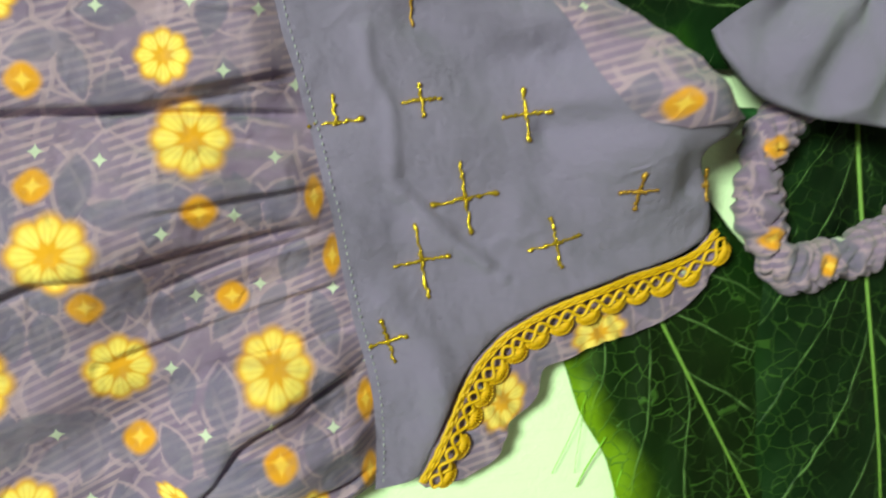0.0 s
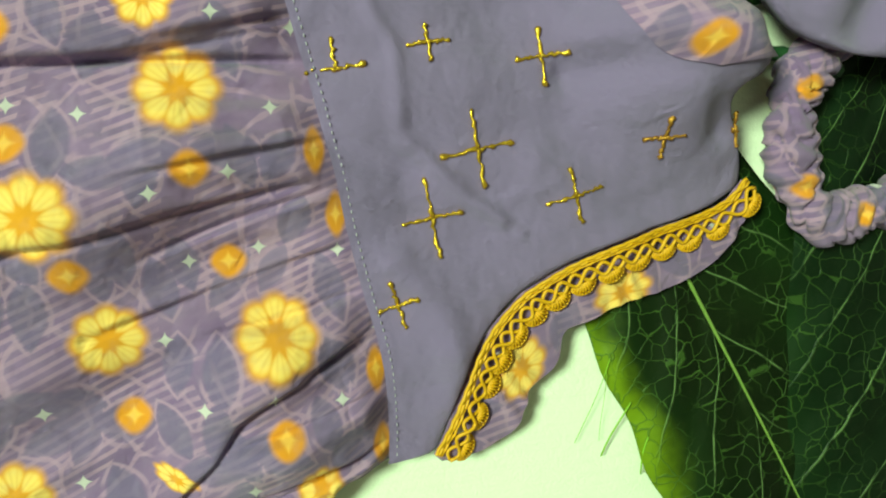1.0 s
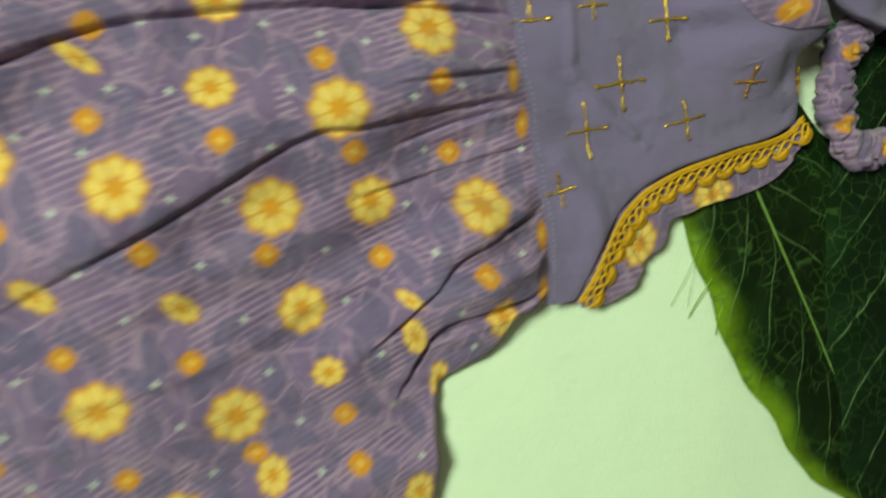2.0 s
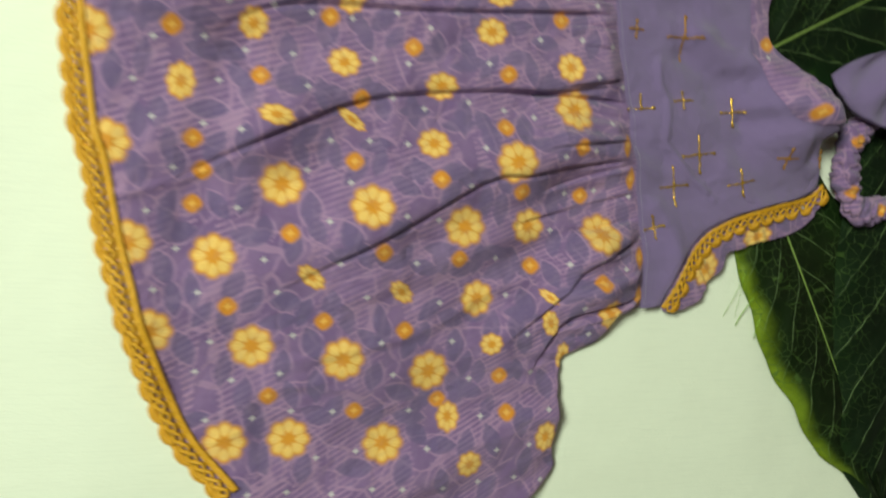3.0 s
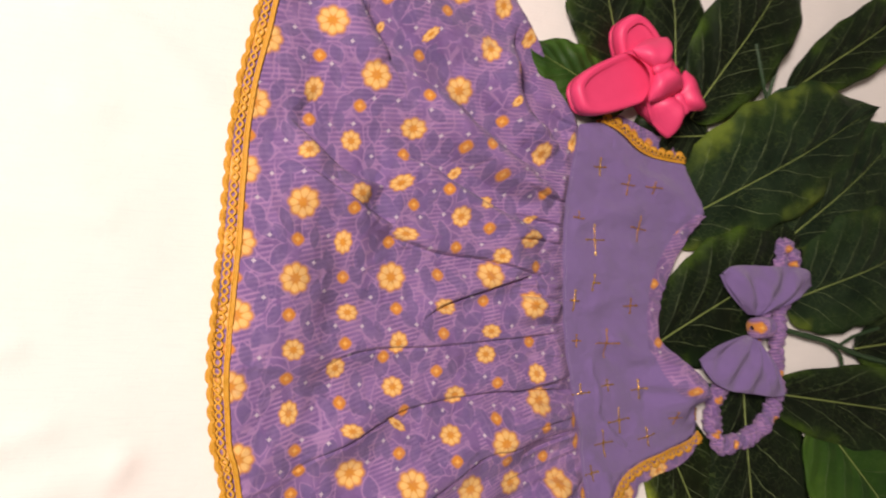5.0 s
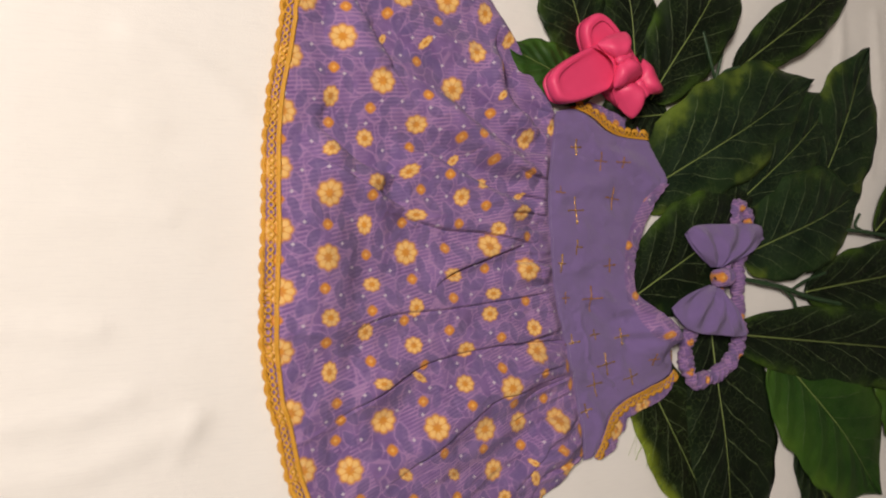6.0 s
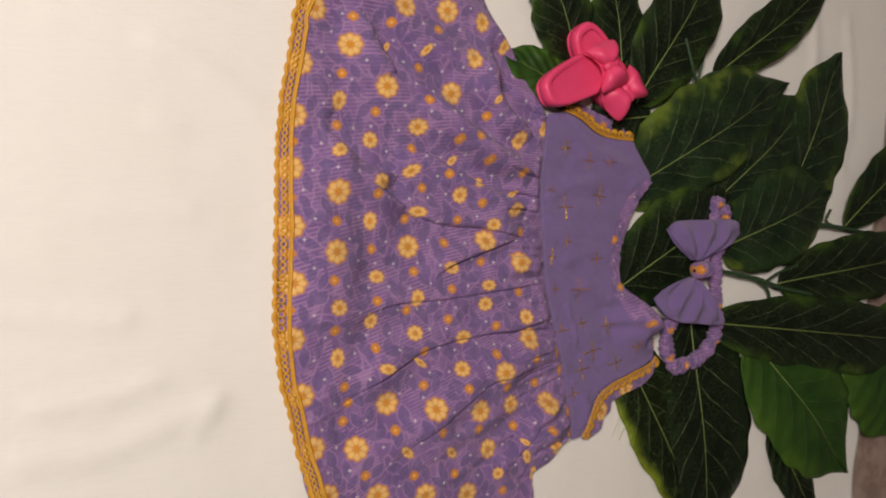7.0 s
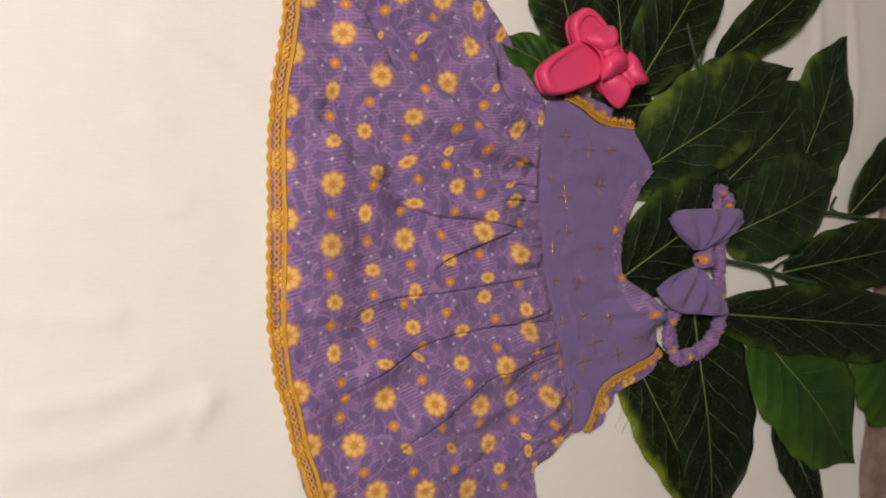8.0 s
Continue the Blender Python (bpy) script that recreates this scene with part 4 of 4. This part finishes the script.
def cross(x, y, half_h, half_w, turn, dull, limbs="nsew"):
    """Four hand-sewn tinsel bars with knotted ends."""
    bm = bmesh.new()
    c, s = math.cos(radians(turn)), math.sin(radians(turn))
    rng = random.Random(int((x + 1) * 9973 + (y + 1) * 131))
    for key, dx, dy in (("e", half_w, 0), ("w", -half_w, 0), ("n", 0, half_h), ("s", 0, -half_h)):
        if key not in limbs:
            continue
        pts, rad = [], []
        for i in range(11):
            f = i / 10 * rng.uniform(0.97, 1.0)
            bend = rng.uniform(-0.0004, 0.0004)
            px, py = dx * f + (bend if dy else 0), dy * f + (bend if dx else 0)
            px, py = x + px * c - py * s, y + px * s + py * c
            pts.append((px, py, surface(px, py) + 0.0003))
            rad.append((0.0005, 0.0005, 0.00045, 0.0004, 0.0005, 0.00038, 0.0005, 0.00042, 0.0005, 0.00068, 0.0005)[i] * rng.uniform(0.65, 1.65))
        tube(bm, pts, rad, 6)
    part("gold_cross", bm, COPPER if dull else FOIL, bodice)


for x, y, hh, hw, turn, dull, limbs in (
        (-0.0368, 0.0223, 0.008, 0.0075, 6, 0, "new"), (-0.0132, 0.0285, 0.0048, 0.0058, 8, 0, "nsew"), (0.0180, 0.0249, 0.0080, 0.0075, 8, 0, "nsew"), (-0.0007, 0.0009, 0.0108, 0.0105, 10, 0, "nsew"), (-0.0133, -0.0168, 0.0112, 0.0085, 10, 0, "nsew"),
        (0.0263, -0.0125, 0.0080, 0.0088, 14, 0, "nsew"), (0.0504, 0.0022, 0.0055, 0.0055, 4, 1, "nsew"), (-0.0236, -0.0394, 0.0070, 0.0058, 18, 0, "nsew"), (0.0758, 0.0037, 0.0050, 0.002, 4, 1, "nsw"), (-0.0151, 0.0611, 0.0120, 0.0100, 2, 1, "nsew"),
        (-0.0431, 0.0626, 0.0050, 0.0045, 0, 1, "nsew"), (0.0053, 0.0910, 0.0065, 0.0070, 4, 1, "nsew"), (-0.0472, 0.0934, 0.0085, 0.0040, -4, 0, "nsew"), (-0.0314, 0.1078, 0.0068, 0.0055, 0, 0, "nse"), (-0.0309, 0.1410, 0.0125, 0.0085, 2, 0, "nsew"),
        (0.0113, 0.1529, 0.0108, 0.0085, -6, 1, "nsew"), (-0.0469, 0.1569, 0.0055, 0.0045, -6, 1, "new"), (-0.0286, 0.1983, 0.0075, 0.0060, 4, 0, "nsew"), (-0.0016, 0.1868, 0.0085, 0.0065, -4, 1, "nsew"), (0.0222, 0.1864, 0.0050, 0.0075, 0, 1, "nsew")):
    cross(x, y, hh, hw, turn, dull, limbs)


# ---- leaves ----
def leaf(parent, base, tip, half, bend, rise, material, seed, base_z=0.006, tip_z=0.006, label="", blunt=0.9, full=0.6):
    """A broad leaf with a creased midrib, wavy rim and thickness. half: breadth of its two sides; bend: sideways bow of the midrib; rise: arch above the cloth; blunt: below one moves the broadest place to the base; full: the lower, the squarer the outline."""
    nu, nv = 48, 19
    a, b = np.array(base), np.array(tip)
    d = b - a
    length = np.linalg.norm(d)
    d = d / length
    side = np.array((-d[1], d[0]))
    rng = random.Random(seed)
    ph = [rng.uniform(0, 6.28) for _ in range(4)]
    u = np.linspace(0, 1, nu)[:, None]
    v = np.linspace(-1, 1, nv)[None]
    width = np.where(v > 0, half[0], half[1]) * np.minimum(np.clip(np.sin(math.pi * np.clip(u, 0, 1) ** blunt), 0, 1) ** full, 3.3 * (1 - u)) + 0.0008
    width = width * (1 + (0.025 * np.sin(u * 23 + ph[0] + v) + 0.02 * np.sin(u * 47 + ph[1] - 2 * v)) * np.abs(v))
    half = (half[0] + half[1]) / 2
    mid = a[None, None] + d * (u * length)[..., None] + side * (bend * np.sin(math.pi * u))[..., None]
    off = side[None, None] * (v * width)[..., None] + d[None, None] * (-0.10 * np.abs(v) ** 1.5 * width * (1 - u) + 0.12 * np.abs(v) * width * u)[..., None]
    p = mid + off
    z = base_z * (1 - u) + tip_z * u + rise * np.sin(math.pi * u ** 1.1) ** 2
    z = z + (0.10 * half * np.abs(v) ** 0.7 - 0.16 * half * v ** 2) * np.clip(u * 3, 0.2, 1)
    z = z + 0.0022 * u * np.abs(v) * np.sin(u * 17 + ph[2] + v) + 0.0012 * u * np.sin(u * 31 + 4 * np.abs(v) + ph[3]) * np.abs(v)
    z = np.maximum(z, 0.001 + sheet_height(p[..., 0], p[..., 1]) + 0.0012)
    top = np.concatenate([p, z[..., None]], -1)
    low = top.copy()
    low[..., 2] -= 0.0007
    ring_top = top.reshape(-1, 3)
    idx = np.arange(nu * nv).reshape(nu, nv)
    quads = np.stack([idx[:-1, :-1], idx[1:, :-1], idx[1:, 1:], idx[:-1, 1:]], -1).reshape(-1, 4)
    n = nu * nv
    rim = np.concatenate([idx[0, :-1], idx[:-1, -1], idx[-1, :0:-1], idx[:0:-1, 0]])
    wall = np.stack([rim, np.roll(rim, -1), np.roll(rim, -1) + n, rim + n], -1)
    me = bpy.data.meshes.new("leaf")
    flip = np.cross(d, side) > 0
    me.from_pydata(np.concatenate([ring_top, low.reshape(-1, 3)]).tolist(), [], np.concatenate([quads, quads[:, ::-1] + n, wall]).tolist())
    me.update()
    loops = np.empty(len(me.loops), np.int32)
    me.loops.foreach_get("vertex_index", loops)
    uvs = np.stack([np.broadcast_to(u, (nu, nv)), np.broadcast_to(v, (nu, nv))], -1).reshape(-1, 2)
    layer = me.uv_layers.new(name="leaf")
    layer.data.foreach_set("uv", uvs[loops % n].astype(np.float32).ravel())
    ob = part("leaf", me, material, parent, label)
    bm = bmesh.new()
    m = nv // 2
    tube(bm, [(*top[i, m, :2], top[i, m, 2] + 0.0002) for i in range(0, nu - 5)], [0.00078 * (1 - i / nu) ** 1.3 + 0.00008 for i in range(0, nu - 5)], 6)
    part("midrib", bm, VEIN, ob, "pale raised midrib")
    return ob


def stem(name, parent, pts, r, label=""):
    bm = bmesh.new()
    line = curve(pts, 24)
    tube(bm, [tuple(q) for q in line], [r * (1 + 0.12 * math.sin(i * 1.7)) for i in range(len(line))], 8)
    return part(name, bm, STEM, parent, label)


def branch(label):
    return thing("leaf_branch", label, "artificial leaves", "leaf branches round the dress")


upper = branch("branch of dark green artificial leaves fanned beside the pink shoes")
stem("stem", upper, [(0.1456, 0.2736, 0.010), (0.1552, 0.3168, 0.013), (0.1621, 0.3682, 0.012), (0.1652, 0.4244, 0.008)], 0.0017)
stem("stem", upper, [(0.1456, 0.2736, 0.010), (0.1578, 0.2854, 0.012), (0.1774, 0.2917, 0.012)], 0.0016)
stem("stem", upper, [(0.1456, 0.2736, 0.010), (0.1346, 0.2877, 0.016), (0.1218, 0.3195, 0.018)], 0.0016)
leaf(upper, (0.0614, 0.2488), (0.1843, 0.4302), (0.0447, 0.0443), 0.0, 0.010, DARK_LEAF, 1, 0.008, 0.010, blunt=0.90, full=0.60)
leaf(upper, (0.1736, 0.2862), (0.3855, 0.4316), (0.0286, 0.0309), 0.0, 0.010, DARK_LEAF, 2, 0.008, 0.006, blunt=0.90, full=0.60)
leaf(upper, (-0.0056, 0.2749), (-0.0576, 0.3845), (0.0372, 0.0368), 0.0, 0.008, DARK_LEAF, 3, 0.004, 0.006, blunt=0.85, full=0.60)
leaf(upper, (0.0497, 0.2662), (0.0249, 0.3962), (0.0331, 0.0345), 0.0, 0.006, DARK_LEAF, 4, 0.004, 0.006, blunt=0.85, full=0.65)
leaf(upper, (-0.0011, 0.2525), (-0.0959, 0.2850), (0.0252, 0.0252), 0.004, 0.004, FRESH_LEAF, 5, 0.004, 0.004)
leaf(upper, (0.0875, 0.2381), (-0.0004, 0.2246), (0.0294, 0.0294), 0.0, 0.002, DARK_LEAF, 6, 0.003, 0.002)

middle = branch("branch of broad artificial leaves with yellow-green rims under the neckline")
leaf(middle, (0.2743, 0.1179), (0.3943, 0.3380), (0.0505, 0.0653), 0.0, 0.006, MID_LEAF, 7, 0.003, 0.006, blunt=0.80, full=0.55)
leaf(middle, (0.1485, 0.1299), (0.3482, 0.2828), (0.0429, 0.0372), 0.0, 0.008, MID_LEAF, 8, 0.004, 0.006, blunt=0.95, full=0.50)
leaf(middle, (0.0425, 0.1529), (0.2916, 0.2898), (0.0614, 0.0472), 0.0, 0.010, MID_LEAF, 9, 0.001, 0.012, blunt=0.90, full=0.50)
leaf(middle, (0.0312, 0.0556), (0.2329, 0.1699), (0.0512, 0.0482), 0.0, 0.006, DARK_LEAF, 10, 0.003, 0.005, blunt=0.85, full=0.55)
leaf(middle, (0.1821, 0.0980), (0.3710, 0.1672), (0.0565, 0.0502), 0.0, 0.010, MID_LEAF, 11, 0.006, 0.008, blunt=0.90, full=0.48)

right = branch("branch of dark artificial leaves on a bare green stem")
stem("stem", right, [(0.0733, 0.0262, 0.004), (0.0964, 0.0255, 0.005), (0.1175, 0.0205, 0.004)], 0.0023)
stem("stem", right, [(0.1697, 0.0765, 0.006), (0.2336, 0.0646, 0.010), (0.2832, 0.0517, 0.008), (0.3603, 0.0387, 0.006)], 0.0026)
stem("stem", right, [(0.2336, 0.0646, 0.009), (0.2542, 0.0526, 0.007), (0.2639, 0.0367, 0.004)], 0.0018)
stem("stem", right, [(0.2500, 0.0610, 0.009), (0.2745, 0.0707, 0.008), (0.3083, 0.0782, 0.007)], 0.0016)
stem("stem", right, [(0.3154, 0.1270, 0.006), (0.3806, 0.1231, 0.010), (0.4900, 0.1087, 0.006)], 0.0024)
stem("stem", right, [(0.3779, 0.1231, 0.009), (0.3603, 0.1307, 0.008), (0.3685, 0.1442, 0.008)], 0.0016)
leaf(right, (0.3960, 0.1249), (0.5884, 0.2686), (0.0367, 0.0362), 0.0, 0.008, DARK_LEAF, 12, 0.008, 0.010, blunt=0.90, full=0.65)
leaf(right, (0.2760, 0.0581), (0.5708, 0.0933), (0.0408, 0.0413), 0.0, 0.012, DARK_LEAF, 13, 0.006, 0.008, blunt=0.90, full=0.60)
leaf(right, (0.1650, 0.0188), (0.5873, -0.0306), (0.0407, 0.0471), 0.0, 0.012, DARK_LEAF, 14, 0.006, 0.008, blunt=0.95, full=0.50)

lower = branch("branch of dark and fresh green artificial leaves with frayed edges")
leaf(lower, (0.2619, -0.1046), (0.3369, -0.2275), (0.0292, 0.0267), 0.0, 0.003, DARK_LEAF, 15, 0.003, 0.003, blunt=0.90, full=0.65)
leaf(lower, (0.2294, -0.0013), (0.3945, -0.1778), (0.0753, 0.0651), 0.0, 0.010, FRESH_LEAF, 16, 0.006, 0.006, blunt=0.90, full=0.50)
leaf(lower, (0.4463, 0.0151), (0.5141, -0.1458), (0.0968, 0.0881), 0.0, 0.008, FRESH_LEAF, 17, 0.008, 0.006, blunt=0.85, full=0.50)
leaf(lower, (0.1399, 0.0304), (0.1603, -0.2202), (0.0764, 0.0532), 0.0, 0.006, PLAIN_LEAF, 18, 0.001, 0.004, blunt=0.85, full=0.55)
edge_leaf = leaf(lower, (0.0421, 0.0063), (0.1522, -0.2004), (0.0437, 0.0381), 0.0, 0.0025, RIM_LEAF, 19, 0.0010, 0.0050, blunt=0.80, full=0.55)


def frays():
    # root, tip and thickness of each thread that hangs from the leaf's edge
    rows = [(0.0406, -0.0621, 0.0305, -0.0878, 0.00014), (0.0389, -0.0661, 0.0386, -0.0883, 0.00010), (0.0469, -0.0765, 0.0389, -0.0932, 0.00032), (0.0533, -0.0881, 0.0518, -0.1011, 0.00030)]
    for k, (x, y, tx, ty, thick) in enumerate(rows):
        bm = bmesh.new()
        dx, dy = tx - x, ty - y
        pts = [(x + dx * f + 0.0006 * math.sin(f * 4 + k), y + dy * f, 0.0025 * (1 - f) + 0.0014) for f in (0, 0.2, 0.4, 0.6, 0.8, 1)]
        tube(bm, pts, thick, 4)
        part("loose_thread", bm, FRAY, edge_leaf)


frays()


# ---- hair bow and its ruffled band ----
def ruffled_band():
    n, m = 460, 40
    path = curve([(0.1029, 0.0232), (0.0965, 0.0101), (0.0962, -0.0031), (0.1005, -0.0149), (0.1076, -0.0233), (0.1205, -0.0229), (0.1466, -0.0149), (0.1630, 0.0009), (0.1702, 0.0187), (0.1683, 0.0383), (0.1686, 0.0566), (0.1690, 0.0749), (0.1711, 0.0932), (0.1838, 0.1208), (0.1849, 0.1350), (0.1782, 0.1472), (0.1704, 0.1471), (0.1685, 0.1348), (0.1665, 0.1208), (0.1540, 0.0935), (0.1384, 0.0636), (0.1215, 0.0404)], n, True)
    tang = np.roll(path, -1, 0) - np.roll(path, 1, 0)
    tang /= np.linalg.norm(tang, axis=1)[:, None]
    norm = np.stack([tang[:, 1], -tang[:, 0]], 1)
    s = np.linspace(0, 1, n, endpoint=False)[:, None] * 2 * math.pi
    a = np.linspace(0, 2 * math.pi, m, endpoint=False)[None]
    fold = np.sin(s * 27 + 1.7 * np.sin(2 * a + 5 * s) + 0.9 * np.sin(3 * a - 2 * s) + 2.0 * np.sin(s * 6))
    r = 0.0056 + 0.0028 * np.abs(np.sin(s * 9.5 + 0.9 * np.sin(s * 3 + 1) + 0.4 * np.sin(a + s))) ** 0.7 - 0.0034 * np.exp(-(fold / 0.24) ** 2) + 0.0007 * np.sin(s * 61 + 3 * np.cos(a))
    p = path[:, None] + norm[:, None] * (r * np.cos(a))[..., None]
    z = 0.0100 + 0.9 * r * np.sin(a)
    co = np.concatenate([p, z[..., None]], -1)
    co = np.concatenate([co, co[:1]])
    band = thing("hair_bow", "violet fabric hair bow on a ruffled floral elastic band", "hair bow")
    me = grid_mesh("ruffled_band", co, True)
    flat = co.reshape(-1, 3)[:, :2]
    rng = random.Random(9)
    buds = []
    for f in (0.02, 0.10, 0.16, 0.27, 0.36, 0.60, 0.66, 0.74, 0.85, 0.95):
        q = path[int(f * n)]
        buds.append((q[0] + rng.uniform(-0.004, 0.004), q[1] + rng.uniform(-0.004, 0.004), 0.0046, 0.0040))
    print_uv(me, flat, [], buds, [(x + 0.009, y + 0.008, 0.002, 0.002) for x, y, _, _ in buds])
    part("ruffled_band", me, PRINT, band, "gathered printed elastic band")
    return band


def bow_wing(parent, knot, corners, bulge, seed):
    """One pleated wing from the knot out to an edge between two corners."""
    n, m = 40, 64
    k = np.array(knot)
    edge = curve(corners, m)
    mid = (edge[0] + edge[-1]) / 2
    across = edge[-1] - edge[0]
    across /= np.linalg.norm(across)
    u = np.linspace(0, 1, n)[:, None, None]
    f = np.linspace(-1, 1, m)
    root = k[None] + across[None] * (f * 0.0065)[:, None]
    spread = u ** 1.25
    p = root[None] * (1 - u) + edge[None] * u
    p = p + across * (f[None, :] * 0.006 * np.sin(math.pi * u[..., 0]))[..., None]
    uu = u[..., 0]
    pleat = np.cos(f[None] * (9.5 + seed) + 0.6 * np.sin(uu * 3)) * 0.0028 * (1 - uu) ** 0.6 * (0.3 + uu) * 2.0
    arch = bulge * np.sin(math.pi * np.clip(uu, 0, 1) ** 0.75 * 0.78) * (1 - 0.45 * f[None] ** 2)
    z = 0.0185 + arch + pleat + 0.0008 * np.sin(f[None] * 15 + uu * 9)
    top = np.concatenate([p, z[..., None]], -1)
    low = top.copy()
    low[..., 2] = 0.0165 + 0.25 * arch
    low[-1] = top[-1]
    low[-1, :, 2] -= 0.0025
    co = np.concatenate([top, low[::-1]])
    return part("wing", grid_mesh("wing", co), VIOLET, parent)


hair_bow = ruffled_band()
bow_wing(hair_bow, (0.1324, 0.0871), [(0.0910, 0.1209), (0.1031, 0.1280), (0.1414, 0.1295), (0.1841, 0.1292), (0.1953, 0.1150)], 0.012, 0.0)
bow_wing(hair_bow, (0.1304, 0.0682), [(0.1672, 0.0191), (0.1493, 0.0183), (0.1307, 0.0209), (0.1014, 0.0242), (0.0850, 0.0310), (0.0755, 0.0404), (0.0716, 0.0485)], 0.012, 1.3)


def bow_knot(parent):
    n, m = 20, 28
    a = np.linspace(0, 2 * math.pi, m, endpoint=False)[None]
    s = np.linspace(-1, 1, n)[:, None]
    x = 0.1345 + s * 0.0110
    r = 0.22 + 0.78 * np.sqrt(np.clip(1 - np.abs(s) ** 5, 0, 1))
    y = 0.0770 + 0.0092 * np.cos(a) * r + 0.05 * (x - 0.1345)
    z = 0.0235 + 0.0100 * np.sin(a) * r + 0.0006 * np.sin(s * 9 + 2 * a)
    co = np.stack([x + 0 * a, y, z], -1)
    me = grid_mesh("knot", co, True)
    print_uv(me, co.reshape(-1, 3)[:, :2], [], [(0.1265, 0.0774, 0.0046, 0.0056)], [])
    part("knot", me, PRINT, parent, "printed band tied round the middle")


bow_knot(hair_bow)


# ---- baby shoes ----
def shoe(place, label):
    """A soft slip-on: sole, raised rim round a sunken insole, toe cap and a knotted bow. Heel at the origin's minus x end."""
    base = thing("baby_shoe", label, "shoe", "pair of pink baby shoes")
    base.matrix_world = place
    length, half = 0.056, 0.0245
    m = 64
    a = np.linspace(0, 2 * math.pi, m, endpoint=False)
    ca, sa = np.cos(a), np.sin(a)
    ox = np.sign(ca) * np.abs(ca) ** np.where(ca < 0, 0.62, 0.78) * length
    oy = np.sign(sa) * np.abs(sa) ** np.where(ca < 0, 0.62, 0.74) * half * (1.0 + 0.13 * (ox / length))

    def rings(rows):
        return np.stack([np.stack([ox * s, oy * s * w, np.full(m, z)], -1) for s, w, z in rows])

    part("sole", grid_mesh("sole", rings([(0.02, 1, 0.0), (0.90, 1, 0.0), (0.96, 0.98, 0.0015), (0.97, 0.98, 0.0045), (0.93, 0.97, 0.006), (0.02, 1, 0.006)]), True), PINK, base)
    wall = rings([(0.93, 0.97, 0.005), (0.985, 1.0, 0.008), (1.0, 1.0, 0.013), (0.995, 1.0, 0.0175), (0.972, 0.975, 0.0200), (0.945, 0.945, 0.0206), (0.915, 0.91, 0.0204), (0.885, 0.875, 0.0198), (0.855, 0.845, 0.0192)])
    wall[..., 2] += 0.0025 * np.clip(-ox / length, 0, 1)[None] * np.linspace(0, 1, 9)[:, None]
    part("rim", grid_mesh("rim", wall, True), PINK, base)
    part("insole", grid_mesh("insole", rings([(0.865, 0.855, 0.0193), (0.82, 0.81, 0.0185), (0.7, 0.7, 0.0182), (0.4, 0.4, 0.0182), (0.001, 1, 0.0182)]), True), PINK, base)
    # toe cap
    n = 22
    t = np.linspace(0, 1, n)[:, None]
    b = np.linspace(-1, 1, 30)[None]
    x = 0.010 + t * (length * 0.99 - 0.010) - 0.010 * (1 - t) * (1 - b ** 2) * -1.0
    reach = np.sqrt(np.clip(1 - (np.clip(x, -length, length) / length) ** 2, 0, 1)) ** 0.80 * half * (1 + 0.13 * x / length)
    y = b * reach * 0.99
    z = 0.019 + 0.013 * np.clip(1 - b ** 2, 0, 1) ** 0.6 * (1 - 0.75 * t ** 2.2) - 0.008 * t ** 4
    part("toe_cap", grid_mesh("toe_cap", np.stack([x, y, z], -1)), PINK, base)
    # bow
    for sign in (-1, 1):
        n, k = 20, 24
        s = np.linspace(0, 1, n)[:, None]
        c = np.linspace(0, 2 * math.pi, k, endpoint=False)[None]
        wide = 0.009 + 0.0115 * np.sin(math.pi * np.clip(s, 0, 1) ** 1.1 * 0.62)
        thick = 0.0035 + 0.0075 * np.sin(math.pi * s ** 0.8)
        end = np.clip((1 - s) / 0.16, 0, 1) ** 0.5
        x = 0.034 + np.cos(c) * wide * end + 0.0012 * np.sin(c * 3) * s
        y = sign * (0.002 + 0.027 * s) + 0 * c
        z = 0.036 + np.sin(c) * thick * end + 0.0012 * np.cos(c * 4 + s * 5) * end - 0.010 * s ** 2
        part("bow_loop", grid_mesh("bow_loop", np.stack([x, y, z], -1), True), PINK, base)
    c = np.linspace(0, 2 * math.pi, 20, endpoint=False)[None]
    s = np.linspace(-1, 1, 16)[:, None]
    r = np.sqrt(np.clip(1 - s ** 4, 0.0001, 1))
    part("bow_knot", grid_mesh("bow_knot", np.stack([0.034 + s * 0.0115 + 0 * c, 0.0060 * np.cos(c) * r, 0.0355 + 0.0058 * np.sin(c) * r], -1), True), PINK, base)
    return base


shoe(pose(-0.0250, 0.2620, 0.012, 0, 2, 25) @ Matrix.Scale(0.83, 4), "bright pink baby shoe with a bow, lying against the dress")
shoe(pose(0.0110, 0.2790, 0.004, 8, 6, -48) @ Matrix.Scale(0.87, 4), "bright pink baby shoe with a bow, half hidden behind the other")
